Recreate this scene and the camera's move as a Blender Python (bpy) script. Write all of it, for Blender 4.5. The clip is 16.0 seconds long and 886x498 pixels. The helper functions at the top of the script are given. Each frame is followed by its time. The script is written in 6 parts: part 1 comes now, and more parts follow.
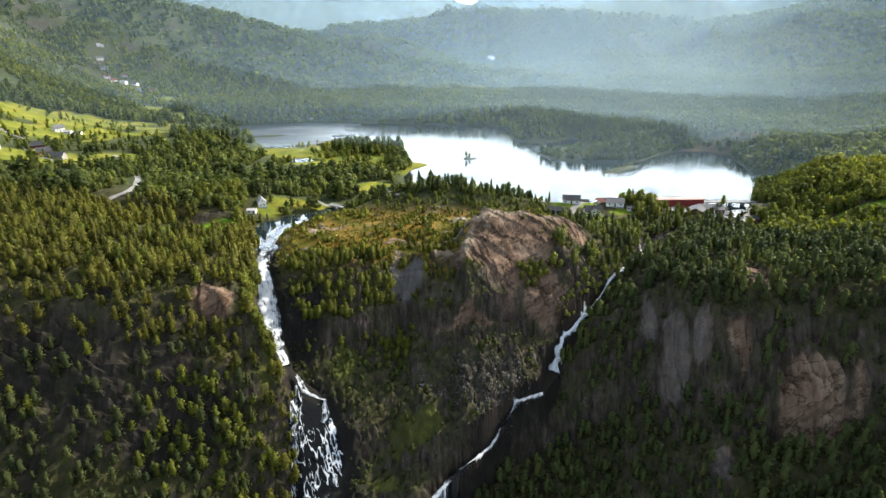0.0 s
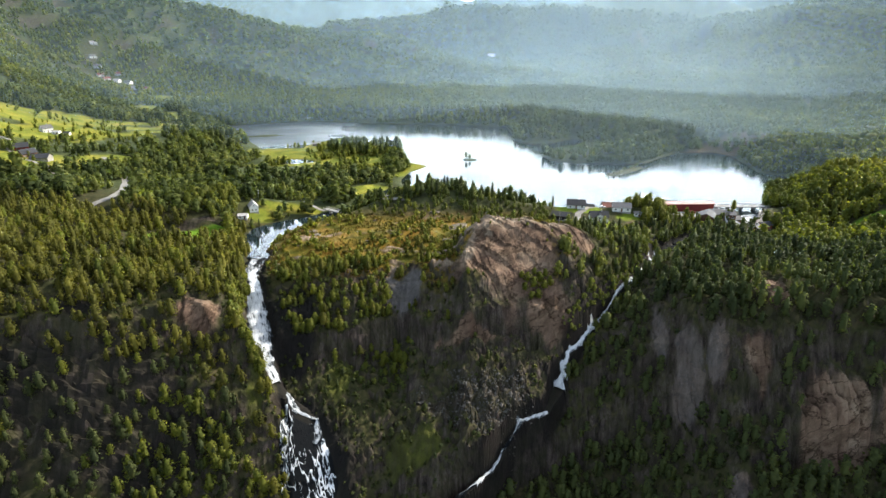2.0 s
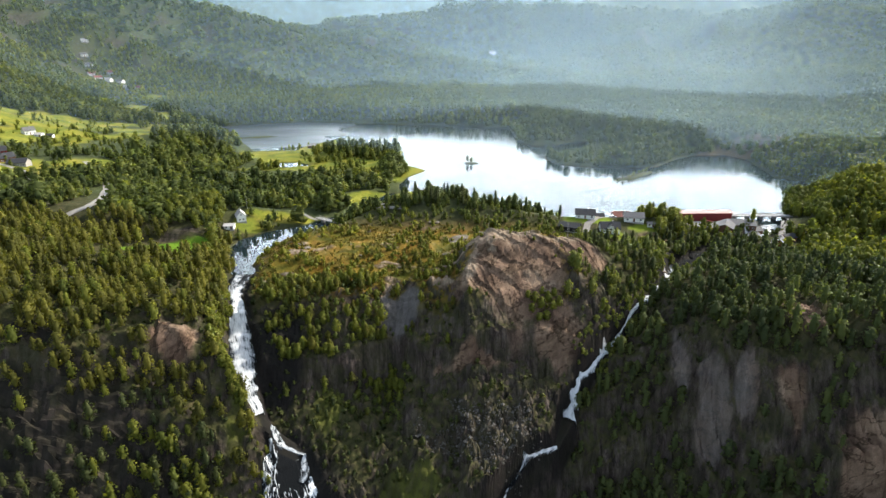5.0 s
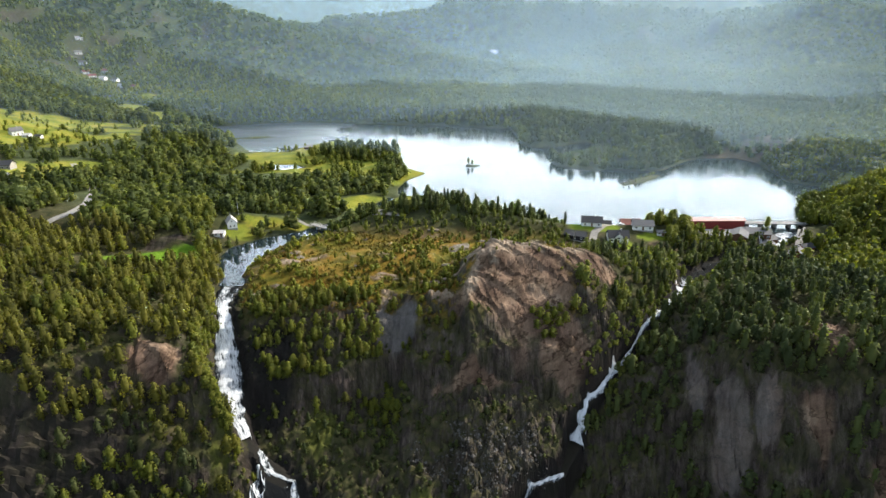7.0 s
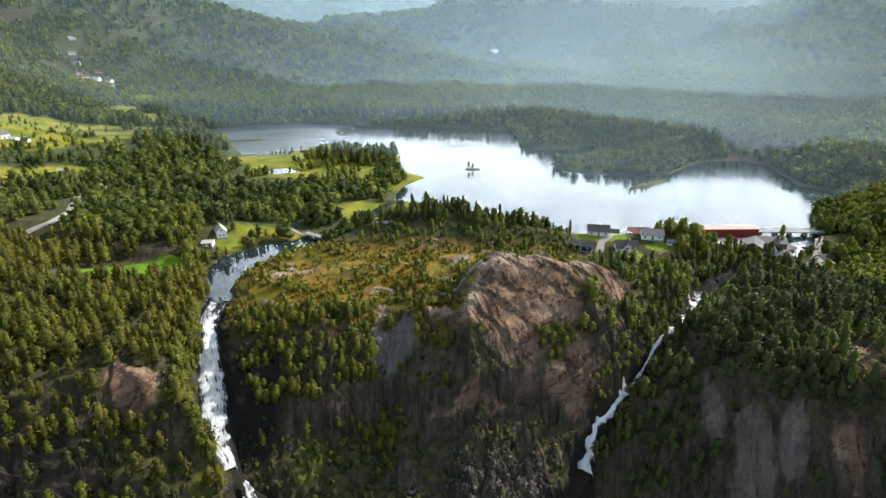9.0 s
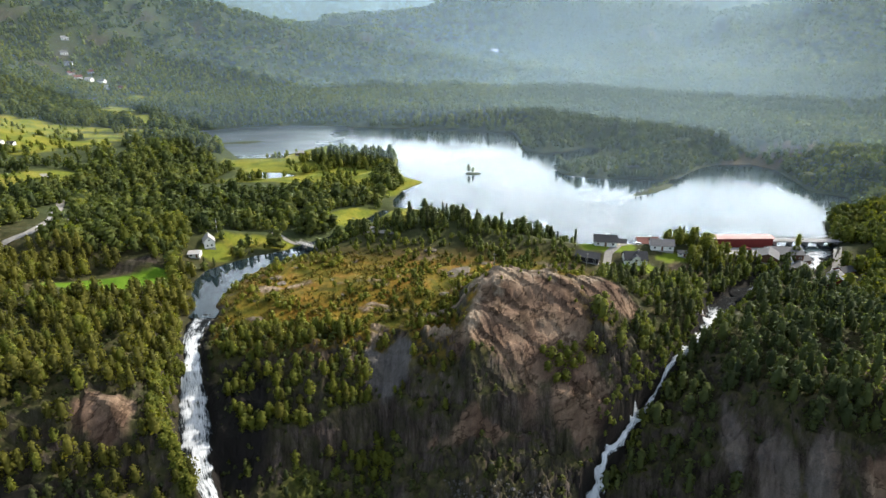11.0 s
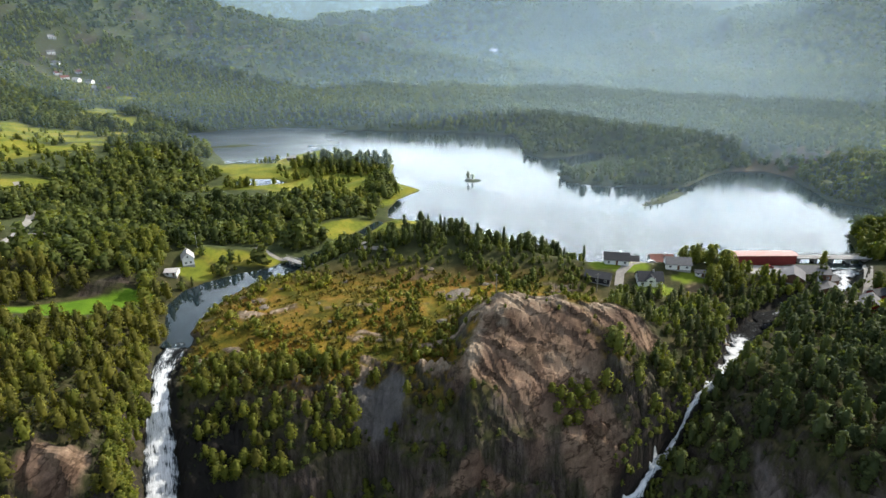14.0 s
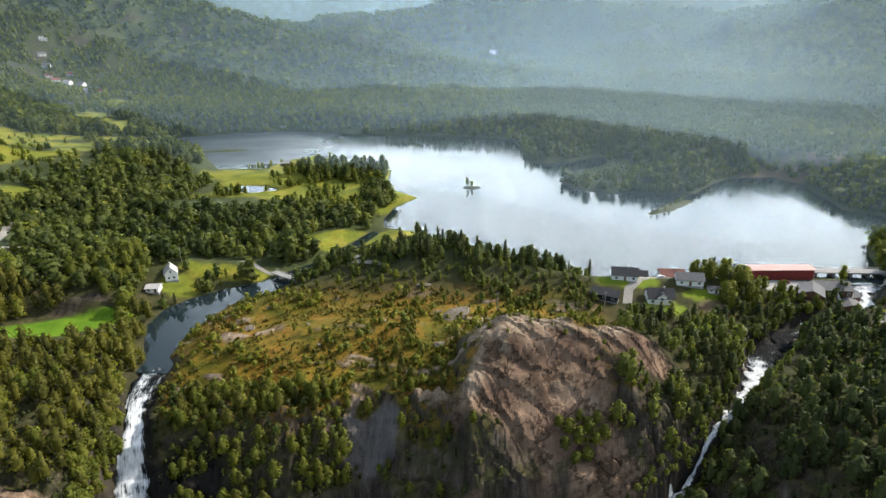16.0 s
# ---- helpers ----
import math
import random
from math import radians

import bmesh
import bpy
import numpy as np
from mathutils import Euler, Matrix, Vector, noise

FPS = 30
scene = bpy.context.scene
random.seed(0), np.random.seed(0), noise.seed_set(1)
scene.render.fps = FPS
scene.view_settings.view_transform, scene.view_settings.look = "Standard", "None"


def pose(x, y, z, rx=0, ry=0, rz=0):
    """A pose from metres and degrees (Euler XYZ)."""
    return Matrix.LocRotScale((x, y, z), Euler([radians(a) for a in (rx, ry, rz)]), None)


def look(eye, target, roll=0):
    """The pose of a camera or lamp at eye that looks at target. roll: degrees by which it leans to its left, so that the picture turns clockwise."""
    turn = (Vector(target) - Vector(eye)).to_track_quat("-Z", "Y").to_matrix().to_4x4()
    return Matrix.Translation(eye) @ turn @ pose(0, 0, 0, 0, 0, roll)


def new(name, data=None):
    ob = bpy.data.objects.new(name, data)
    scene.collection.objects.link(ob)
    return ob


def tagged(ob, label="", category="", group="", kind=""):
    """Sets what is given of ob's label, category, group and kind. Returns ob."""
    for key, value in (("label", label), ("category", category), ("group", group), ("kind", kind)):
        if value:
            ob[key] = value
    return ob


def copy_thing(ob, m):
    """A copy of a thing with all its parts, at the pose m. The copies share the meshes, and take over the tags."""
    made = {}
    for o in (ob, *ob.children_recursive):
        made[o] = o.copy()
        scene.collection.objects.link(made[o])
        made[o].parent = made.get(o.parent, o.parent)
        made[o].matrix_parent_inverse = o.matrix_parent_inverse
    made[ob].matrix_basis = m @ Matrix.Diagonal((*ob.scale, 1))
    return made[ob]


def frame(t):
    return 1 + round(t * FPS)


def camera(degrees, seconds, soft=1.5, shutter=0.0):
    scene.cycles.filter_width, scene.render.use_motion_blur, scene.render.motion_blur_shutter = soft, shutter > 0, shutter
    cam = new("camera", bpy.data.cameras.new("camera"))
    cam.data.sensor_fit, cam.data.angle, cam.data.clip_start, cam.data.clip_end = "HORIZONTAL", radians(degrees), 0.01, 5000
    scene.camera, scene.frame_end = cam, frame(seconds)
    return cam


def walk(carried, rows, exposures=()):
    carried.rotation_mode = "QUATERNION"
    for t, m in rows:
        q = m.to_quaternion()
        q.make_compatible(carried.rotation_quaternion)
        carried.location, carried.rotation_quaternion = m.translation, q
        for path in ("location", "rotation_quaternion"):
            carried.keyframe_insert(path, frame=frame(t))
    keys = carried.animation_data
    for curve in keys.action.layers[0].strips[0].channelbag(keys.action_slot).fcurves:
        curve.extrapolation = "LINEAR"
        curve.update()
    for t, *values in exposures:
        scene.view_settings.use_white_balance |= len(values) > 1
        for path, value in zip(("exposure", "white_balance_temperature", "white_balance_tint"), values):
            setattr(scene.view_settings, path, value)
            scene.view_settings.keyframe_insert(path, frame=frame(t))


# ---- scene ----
cam = camera(76.0, 16.0)
PATH = [
    (0, (1.614, -135.714, 115.033), (1.52, -133.847, 114.323), -0.9),
    (0.5, (1.535, -131.629, 115.062), (1.442, -129.763, 114.35), -0.9),
    (1, (1.462, -127.578, 115.094), (1.368, -125.713, 114.379), -0.9),
    (1.5, (1.359, -123.502, 115.131), (1.266, -121.638, 114.414), -0.9),
    (2, (1.215, -119.385, 115.151), (1.122, -117.521, 114.433), -0.9),
    (2.5, (1.082, -115.232, 115.169), (0.99, -113.369, 114.448), -0.9),
    (3, (1.014, -111.105, 115.188), (0.92, -109.242, 114.466), -0.9),
    (3.5, (0.957, -106.954, 115.202), (0.864, -105.091, 114.478), -0.9),
    (4, (0.884, -102.813, 115.193), (0.79, -100.951, 114.469), -0.9),
    (6.5, (0.372, -82.404, 115.216), (0.275, -80.545, 114.486), -0.9),
    (7, (0.3, -78.334, 115.231), (0.203, -76.475, 114.5), -0.8),
    (7.5, (0.255, -74.248, 115.256), (0.157, -72.389, 114.525), -0.9),
    (8, (0.253, -70.195, 115.269), (0.155, -68.336, 114.537), -0.9),
    (8.5, (0.27, -66.064, 115.279), (0.171, -64.206, 114.546), -0.9),
    (9, (0.238, -61.951, 115.298), (0.139, -60.093, 114.565), -0.9),
    (11.5, (-0.311, -41.603, 115.513), (-0.408, -39.746, 114.776), -0.9),
    (12, (-0.47, -37.571, 115.526), (-0.566, -35.714, 114.788), -0.8),
    (12.5, (-0.631, -33.499, 115.529), (-0.726, -31.642, 114.792), -0.8),
    (13, (-0.787, -29.435, 115.535), (-0.881, -27.579, 114.798), -0.8),
    (13.5, (-0.903, -25.369, 115.558), (-0.996, -23.513, 114.82), -0.8),
    (14, (-0.944, -21.283, 115.598), (-1.036, -19.426, 114.86), -0.8),
    (14.5, (-0.939, -17.176, 115.624), (-1.03, -15.319, 114.886), -0.8),
    (15, (-0.939, -13.069, 115.634), (-1.029, -11.212, 114.896), -0.8),
    (15.5, (-0.985, -9.01, 115.646), (-1.075, -7.153, 114.909), -0.8),
    (16, (-1.027, -4.953, 115.662), (-1.116, -3.094, 114.928), -0.8),
]
walk(cam, [(t, look(eye, target, roll)) for t, eye, target, roll in PATH], ((0.0, 0.76), (6.0, 0.68), (16.0, 0.45)))

# ---- light ----
SUN_AZ, SUN_EL = 60.0, 36.0            # to the right of straight ahead, above the horizon
world = bpy.data.worlds.new("world")
scene.world = world
world.use_nodes = True
wn, wl = world.node_tree.nodes, world.node_tree.links
sky = wn.new("ShaderNodeTexSky")
sky.sky_type, sky.sun_disc = 'NISHITA', False
sky.sun_elevation, sky.sun_rotation = radians(SUN_EL), radians(SUN_AZ)
sky.air_density, sky.dust_density, sky.altitude = 1.2, 3.0, 100
# bright haze on the sunward side, deeper sky away from it
where, toward, bend, cloud = wn.new("ShaderNodeTexCoord"), wn.new("ShaderNodeVectorMath"), wn.new("ShaderNodeMapRange"), wn.new("ShaderNodeTexNoise")
toward.operation = 'DOT_PRODUCT'
toward.inputs[1].default_value = (math.sin(radians(10)) * 0.99, math.cos(radians(10)) * 0.99, -0.13)
bend.interpolation_type = 'SMOOTHSTEP'
for k, v in ((1, 0.56), (2, 0.93), (3, 0.045), (4, 1.0)):
    bend.inputs[k].default_value = v
cloud.inputs["Scale"].default_value, cloud.inputs["Detail"].default_value = 3.0, 5
haze_sky, tone = wn.new("ShaderNodeMix"), wn.new("ShaderNodeMix")
haze_sky.data_type = tone.data_type = 'RGBA'
tone.inputs[6].default_value, tone.inputs[7].default_value = (38, 43, 47, 1), (53, 59, 63, 1)
wl.new(where.outputs["Generated"], toward.inputs[0])
wl.new(where.outputs["Generated"], cloud.inputs["Vector"])
wl.new(cloud.outputs["Fac"], tone.inputs[0])
wl.new(toward.outputs["Value"], bend.inputs[0])
wl.new(bend.outputs[0], haze_sky.inputs[0])
wl.new(sky.outputs[0], haze_sky.inputs[6])
wl.new(tone.outputs[2], haze_sky.inputs[7])
wl.new(haze_sky.outputs[2], wn["Background"].inputs[0])
wn["Background"].inputs[1].default_value = 0.12
sun = new("sun", bpy.data.lights.new("sun", "SUN"))
sun.data.energy, sun.data.angle, sun.data.color = 5.0, radians(0.6), (1.0, 0.94, 0.83)
sa, se = radians(SUN_AZ), radians(SUN_EL)
sun.matrix_world = look((math.sin(sa) * math.cos(se) * 500, math.cos(sa) * math.cos(se) * 500, math.sin(se) * 500), (0, 0, 0))
scene.view_settings.exposure = 0.5


# ---- noise and plan functions ----
def hash01(ix, iy, seed):
    h = (ix * 374761393 + iy * 668265263 + seed * 982451653) & 0xFFFFFFFF
    h = ((h ^ (h >> 13)) * 1274126177) & 0xFFFFFFFF
    return ((h ^ (h >> 16)) & 0xFFFF) / 65535.0


def vnoise(x, y, seed=0):
    """Smooth value noise, 0 to 1."""
    fx, fy = np.floor(x), np.floor(y)
    ix, iy = fx.astype(np.int64), fy.astype(np.int64)
    u, v = x - fx, y - fy
    u, v = u * u * (3 - 2 * u), v * v * (3 - 2 * v)
    a, b = hash01(ix, iy, seed), hash01(ix + 1, iy, seed)
    c, d = hash01(ix, iy + 1, seed), hash01(ix + 1, iy + 1, seed)
    return (a * (1 - u) + b * u) * (1 - v) + (c * (1 - u) + d * u) * v


def fbm(x, y, size, octaves=4, seed=0):
    """Fractal noise, about -1 to 1."""
    total, amp, norm = 0.0, 1.0, 0.0
    for k in range(octaves):
        total = total + amp * (vnoise(x / size + 17.3 * k, y / size - 9.1 * k, seed + k) * 2 - 1)
        norm += amp
        amp *= 0.5
        size *= 0.47
    return total / norm


def knots(x, xs, ys):
    """Eased steps between knots."""
    xs, ys = np.array(xs, float), np.array(ys, float)
    x = np.clip(x, xs[0], xs[-1])
    i = np.clip(np.searchsorted(xs, x, side="right") - 1, 0, len(xs) - 2)
    t = (x - xs[i]) / (xs[i + 1] - xs[i])
    e = 0.5 * t + 0.5 * t * t * (3 - 2 * t)
    return ys[i] * (1 - e) + ys[i + 1] * e


def ease(x, a, b):
    t = np.clip((x - a) / (b - a), 0, 1)
    return t * t * (3 - 2 * t)


def smax(a, b, k):
    return 0.5 * (a + b + np.sqrt((a - b) ** 2 + k * k))


def to_line(x, y, pts):
    """Distance to a polyline, and the third and fourth numbers of its points there."""
    best = np.full(np.shape(x), 1e9)
    vals = [np.zeros(np.shape(x)) for _ in pts[0][2:]]
    for p, q in zip(pts[:-1], pts[1:]):
        dx, dy = q[0] - p[0], q[1] - p[1]
        t = np.clip(((x - p[0]) * dx + (y - p[1]) * dy) / (dx * dx + dy * dy), 0, 1)
        d = np.hypot(x - p[0] - t * dx, y - p[1] - t * dy)
        near = d < best
        best = np.where(near, d, best)
        for k in range(len(vals)):
            vals[k] = np.where(near, p[2 + k] + t * (q[2 + k] - p[2 + k]), vals[k])
    return best, vals


def to_shore(x, y, pts):
    """Distance to a closed outline, negative inside."""
    d, _ = to_line(x, y, pts + pts[:1])
    inside = np.zeros(np.shape(x), bool)
    for (ax, ay), (bx, by) in zip(pts, pts[1:] + pts[:1]):
        if ay != by:
            inside ^= ((ay > y) != (by > y)) & (x < (bx - ax) * (y - ay) / (by - ay) + ax)
    return np.where(inside, -d, d)


def oval(x, y, cx, cy, rx, ry, turn=0.0):
    """1 at the middle, 0 on the rim, negative outside."""
    c, s = math.cos(radians(turn)), math.sin(radians(turn))
    u, v = (x - cx) * c + (y - cy) * s, -(x - cx) * s + (y - cy) * c
    return 1 - np.hypot(u / rx, v / ry)


def facets(x, y, size, seed):
    """Heights of a jumble of tilted flat blocks, about -1 to 1."""
    u, v = x / size, y / size
    fu, fv = np.floor(u).astype(np.int64), np.floor(v).astype(np.int64)
    best, second, out = np.full(np.shape(u), 9.0), np.full(np.shape(u), 9.0), np.zeros(np.shape(u))
    for du in (-1, 0, 1):
        for dv in (-1, 0, 1):
            cu, cv = fu + du, fv + dv
            ou, ov = u - cu - hash01(cu, cv, seed), v - cv - hash01(cu, cv, seed + 1)
            d = ou * ou + ov * ov
            h = hash01(cu, cv, seed + 2) - 0.5 + ou * (hash01(cu, cv, seed + 3) - 0.5) * 1.6 + ov * (hash01(cu, cv, seed + 4) - 0.3) * 1.6
            near = d < best
            second = np.where(near, best, np.minimum(second, d))
            best, out = np.where(near, d, best), np.where(near, h, out)
    return out - 0.5 * ease(np.sqrt(second) - np.sqrt(best), 0.16, 0.02)


LAKE = [(-330, 590), (-345, 628), (-285, 652), (-223, 669), (-151, 652), (-20, 630), (48, 604), (53, 508), (66, 497),
        (90, 502), (114, 522), (126, 518), (122, 496), (104, 470), (86, 460), (71, 436), (77, 412), (96, 402), (138, 394), (161, 398), (194, 435), (210, 445),
        (240, 446), (251, 425), (244, 360), (262, 344), (268, 334), (240, 318), (216, 292), (205, 268), (190, 250),
        (135, 252), (60, 252), (18, 268), (-10, 289), (-29, 315), (-54, 324), (-56, 340), (-52, 364), (-38, 389),
        (-57, 408), (-66, 430), (-68, 472), (-148, 534), (-172, 508), (-180, 478), (-222, 477), (-262, 540)]
POOL = [(-118, 163), (-130, 184), (-137, 200), (-137, 214), (-130, 225), (-117, 236), (-104, 243), (-97, 252), (-80, 272), (-60, 318),
        (-52, 316), (-70, 266), (-84, 246), (-93, 230), (-104, 223), (-111, 206), (-114, 190), (-112, 163)]
TARN = [(-194, 408), (-166, 401), (-143, 409), (-160, 422), (-180, 423)]
FALL = [(-115.5, 168, -0.25, 4.6), (-115, 158, -0.8, 4.8), (-111, 144, -3, 2.9), (-104.5, 131, -4.5, 2.8), (-103.6, 126, -12.5, 4.6), (-100, 117, -18.5, 5.3), (-96.7, 109, -23.5, 4.8),
        (-91.5, 102, -29, 3.2), (-87, 97, -34, 2.2), (-82, 95, -39.5, 2), (-77, 92, -45, 4), (-73, 87, -51, 6), (-69, 80, -58, 8), (-66, 72, -67, 9), (-64, 62, -78, 9), (-63, 40, -92, 8)]
BROOK = [(192, 254, -0.3, 5), (173, 226, -1.5, 4.2), (152, 213, -3.5, 3.4), (131, 204, -3.6, 3.6), (111, 184, -5.4, 4.4), (96, 165, -7, 2.2), (78, 147, -8.2, 0.8), (69.5, 138, -17, 0.6),
         (58.4, 128, -24.5, 1.5), (49, 121, -31.5, 1.8), (48, 119.5, -33.5, 1.0), (43.6, 113, -46, 2.6), (37, 98, -48.5, 0.9), (25, 93, -49.5, 1.1), (16.7, 86, -60, 0.6), (12, 80, -65.5, 0.7), (3.5, 72, -66.5, 1.2), (-11, 62, -74, 1.2), (-30, 40, -90, 2)]
# meadows: middle, radii, turn
MEADOWS = [(-425, 458, 80, 44, 25), (-335, 292, 72, 32, 40), (-395, 390, 70, 34, 40), (-362, 472, 74, 28, 15), (-345, 508, 50, 14, 20), (-372, 415, 60, 26, 30), (-440, 656, 70, 13, -6), (-462, 731, 24, 26, 0), (-545, 764, 34, 9, 12), (-198, 456, 30, 17, 5),
           (-146, 396, 58, 13, 3), (-160, 502, 30, 24, 0), (-406, 600, 66, 27, -32), (-378, 436, 34, 15, 20), (-72, 400, 40, 14, 0), (-120, 448, 80, 78, 0), (-54, 297, 40, 18, 5), (-116, 246, 24, 5, 8),
           (-136, 231, 9, 7, 0), (-166, 188, 30, 8, 34), (230, 192, 26, 10, 0), (82, 210, 10, 5, 0), (100, 221, 9, 4, 0), (70, 228, 14, 5, 0), (-62, 385, 42, 40, 0)]


def ridge(x, y, a, b, w):
    d, (h,) = to_line(x, y, [a, b])
    return h * np.exp(-(d / w) ** 2)


def far_land(x, y):
    z = 3 + 0.006 * np.maximum(0, y - 640)
    for a, b, w in (((-700, 250, 150), (-1000, 900, 250), 260), ((-950, 900, 230), (-480, 1230, 150), 260), ((-480, 1230, 150), (-230, 1250, 95), 210),
                    ((-230, 1250, 95), (120, 1080, 20), 150), ((130, 1500, 25), (560, 1550, 100), 240), ((560, 1550, 100), (1250, 1450, 215), 340),
                    ((330, 640, 10), (560, 760, 42), 140), ((560, 760, 42), (1100, 850, 130), 240), ((310, 330, 8), (560, 420, 50), 105),
                    ((260, 130, 12), (500, 200, 90), 120), ((-420, 1720, 150), (760, 1950, 215), 270), ((-2000, 2500, 560), (-600, 2900, 430), 560), ((-600, 2900, 430), (-50, 3400, 270), 520), ((-50, 3400, 270), (600, 3100, 370), 520),
                    ((600, 3100, 370), (1900, 2400, 520), 600), ((-420, 150, 30), (-700, 250, 140), 160)):
        z = smax(z, ridge(x, y, a, b, w), 6)
    rough = np.clip((z - 6) / 60, 0, 1)
    spur = 1 - 2 * np.abs(fbm(x, y, 230, 4, 19))
    return z + rough * (14 * fbm(x, y, 120, 5, 11) + 40 * (spur - 0.5) * ease(y, 560, 900) + 0.12 * z * fbm(x, y, 340, 3, 23))


def left_side(x, y):
    e = knots(x, (-420, -230, -160, -122, -80), (60, 86, 98, 112, 112))
    c = knots(x, (-420, -230, -160, -128, -117, -106, -85, -60), (60, 24, 13, 10, 6, -2, -16, -36))
    s = e - y
    drop = knots(s, (-200, 0, 12, 25, 42, 58, 90, 140), (0, 0, 5, 22, 46, 68, 105, 130))
    inner = knots(y, (110, 140, 165, 182, 197, 204, 212, 240, 300), (0, -1, -4, -8.5, -9.5, -4, -2, -4, -4))
    keep = ease(-x, 112, 130)
    return c - drop + inner * keep * ease(y, e, e + 15)


def middle(x, y):
    e = knots(x, (-110, -92, -60, -34, -22, 0, 22, 36, 58, 72, 90), (138, 138, 142, 156, 148, 147, 149, 152, 146, 142, 148))
    c = knots(x, (-110, -92, -60, -30, -7, 0, 28, 52, 70, 84), (-1, 1, 1.5, 3, 5, 12, 11, 7, -2, -7))
    s = e - y
    drop = knots(s, (-80, 0, 8, 22, 27, 33, 50, 66, 84, 130), (0, 0, 7, 20, 34, 40, 51, 60, 77, 98))
    dome = 12.5 * np.exp(-(np.abs(x - 23) / 29) ** 4 - ((y - 166) / 14) ** 2) + 10.5 * np.exp(-((x - 59) / 12) ** 2 - ((y - 166) / 11) ** 2) + 3 * np.exp(-((x - 10) / 9) ** 2 - ((y - 164) / 10) ** 2)
    heath = knots(y, (150, 175, 205, 240, 262), (4, 6, 5, 3.5, 1)) + 2.5 * np.exp(-((x + 40) / 30) ** 2 - ((y - 188) / 18) ** 2)
    heath = heath - 0.10 * np.maximum(0, x - 75)
    lumps = 1.6 * fbm(x, y, 24, 3, 101) * ease(y, e, e + 20) * ease(y, 232, 205)
    top = c + (heath - c) * ease(y, e + 4, e + 34) + dome * ease(s, 6, -10) + lumps
    return np.where(s > 0, c - drop + dome * ease(s, 6, -10), top)


def right_side(x, y):
    e = knots(x, (30, 60, 85, 110, 130, 200, 330), (122, 126, 122, 105, 101, 84, 60))
    c = knots(x, (30, 48, 66, 85, 97, 110, 130, 150, 200, 330), (-46, -36, -22, -9, 0, 7, 11, 13, 16, 34))
    s = e - y
    drop = knots(s, (-200, 0, 10, 20, 30, 45, 80), (0, 0, 8, 24, 42, 54, 78))
    back = knots(y, (110, 140, 170, 200, 240), (0, -2, -9, -16, -18)) * ease(x, 92, 112) * (1 - ease(x, 200, 260))
    return c - drop + np.maximum(back, -c + 2.2) * ease(y, e, e + 12) * (c > 2)


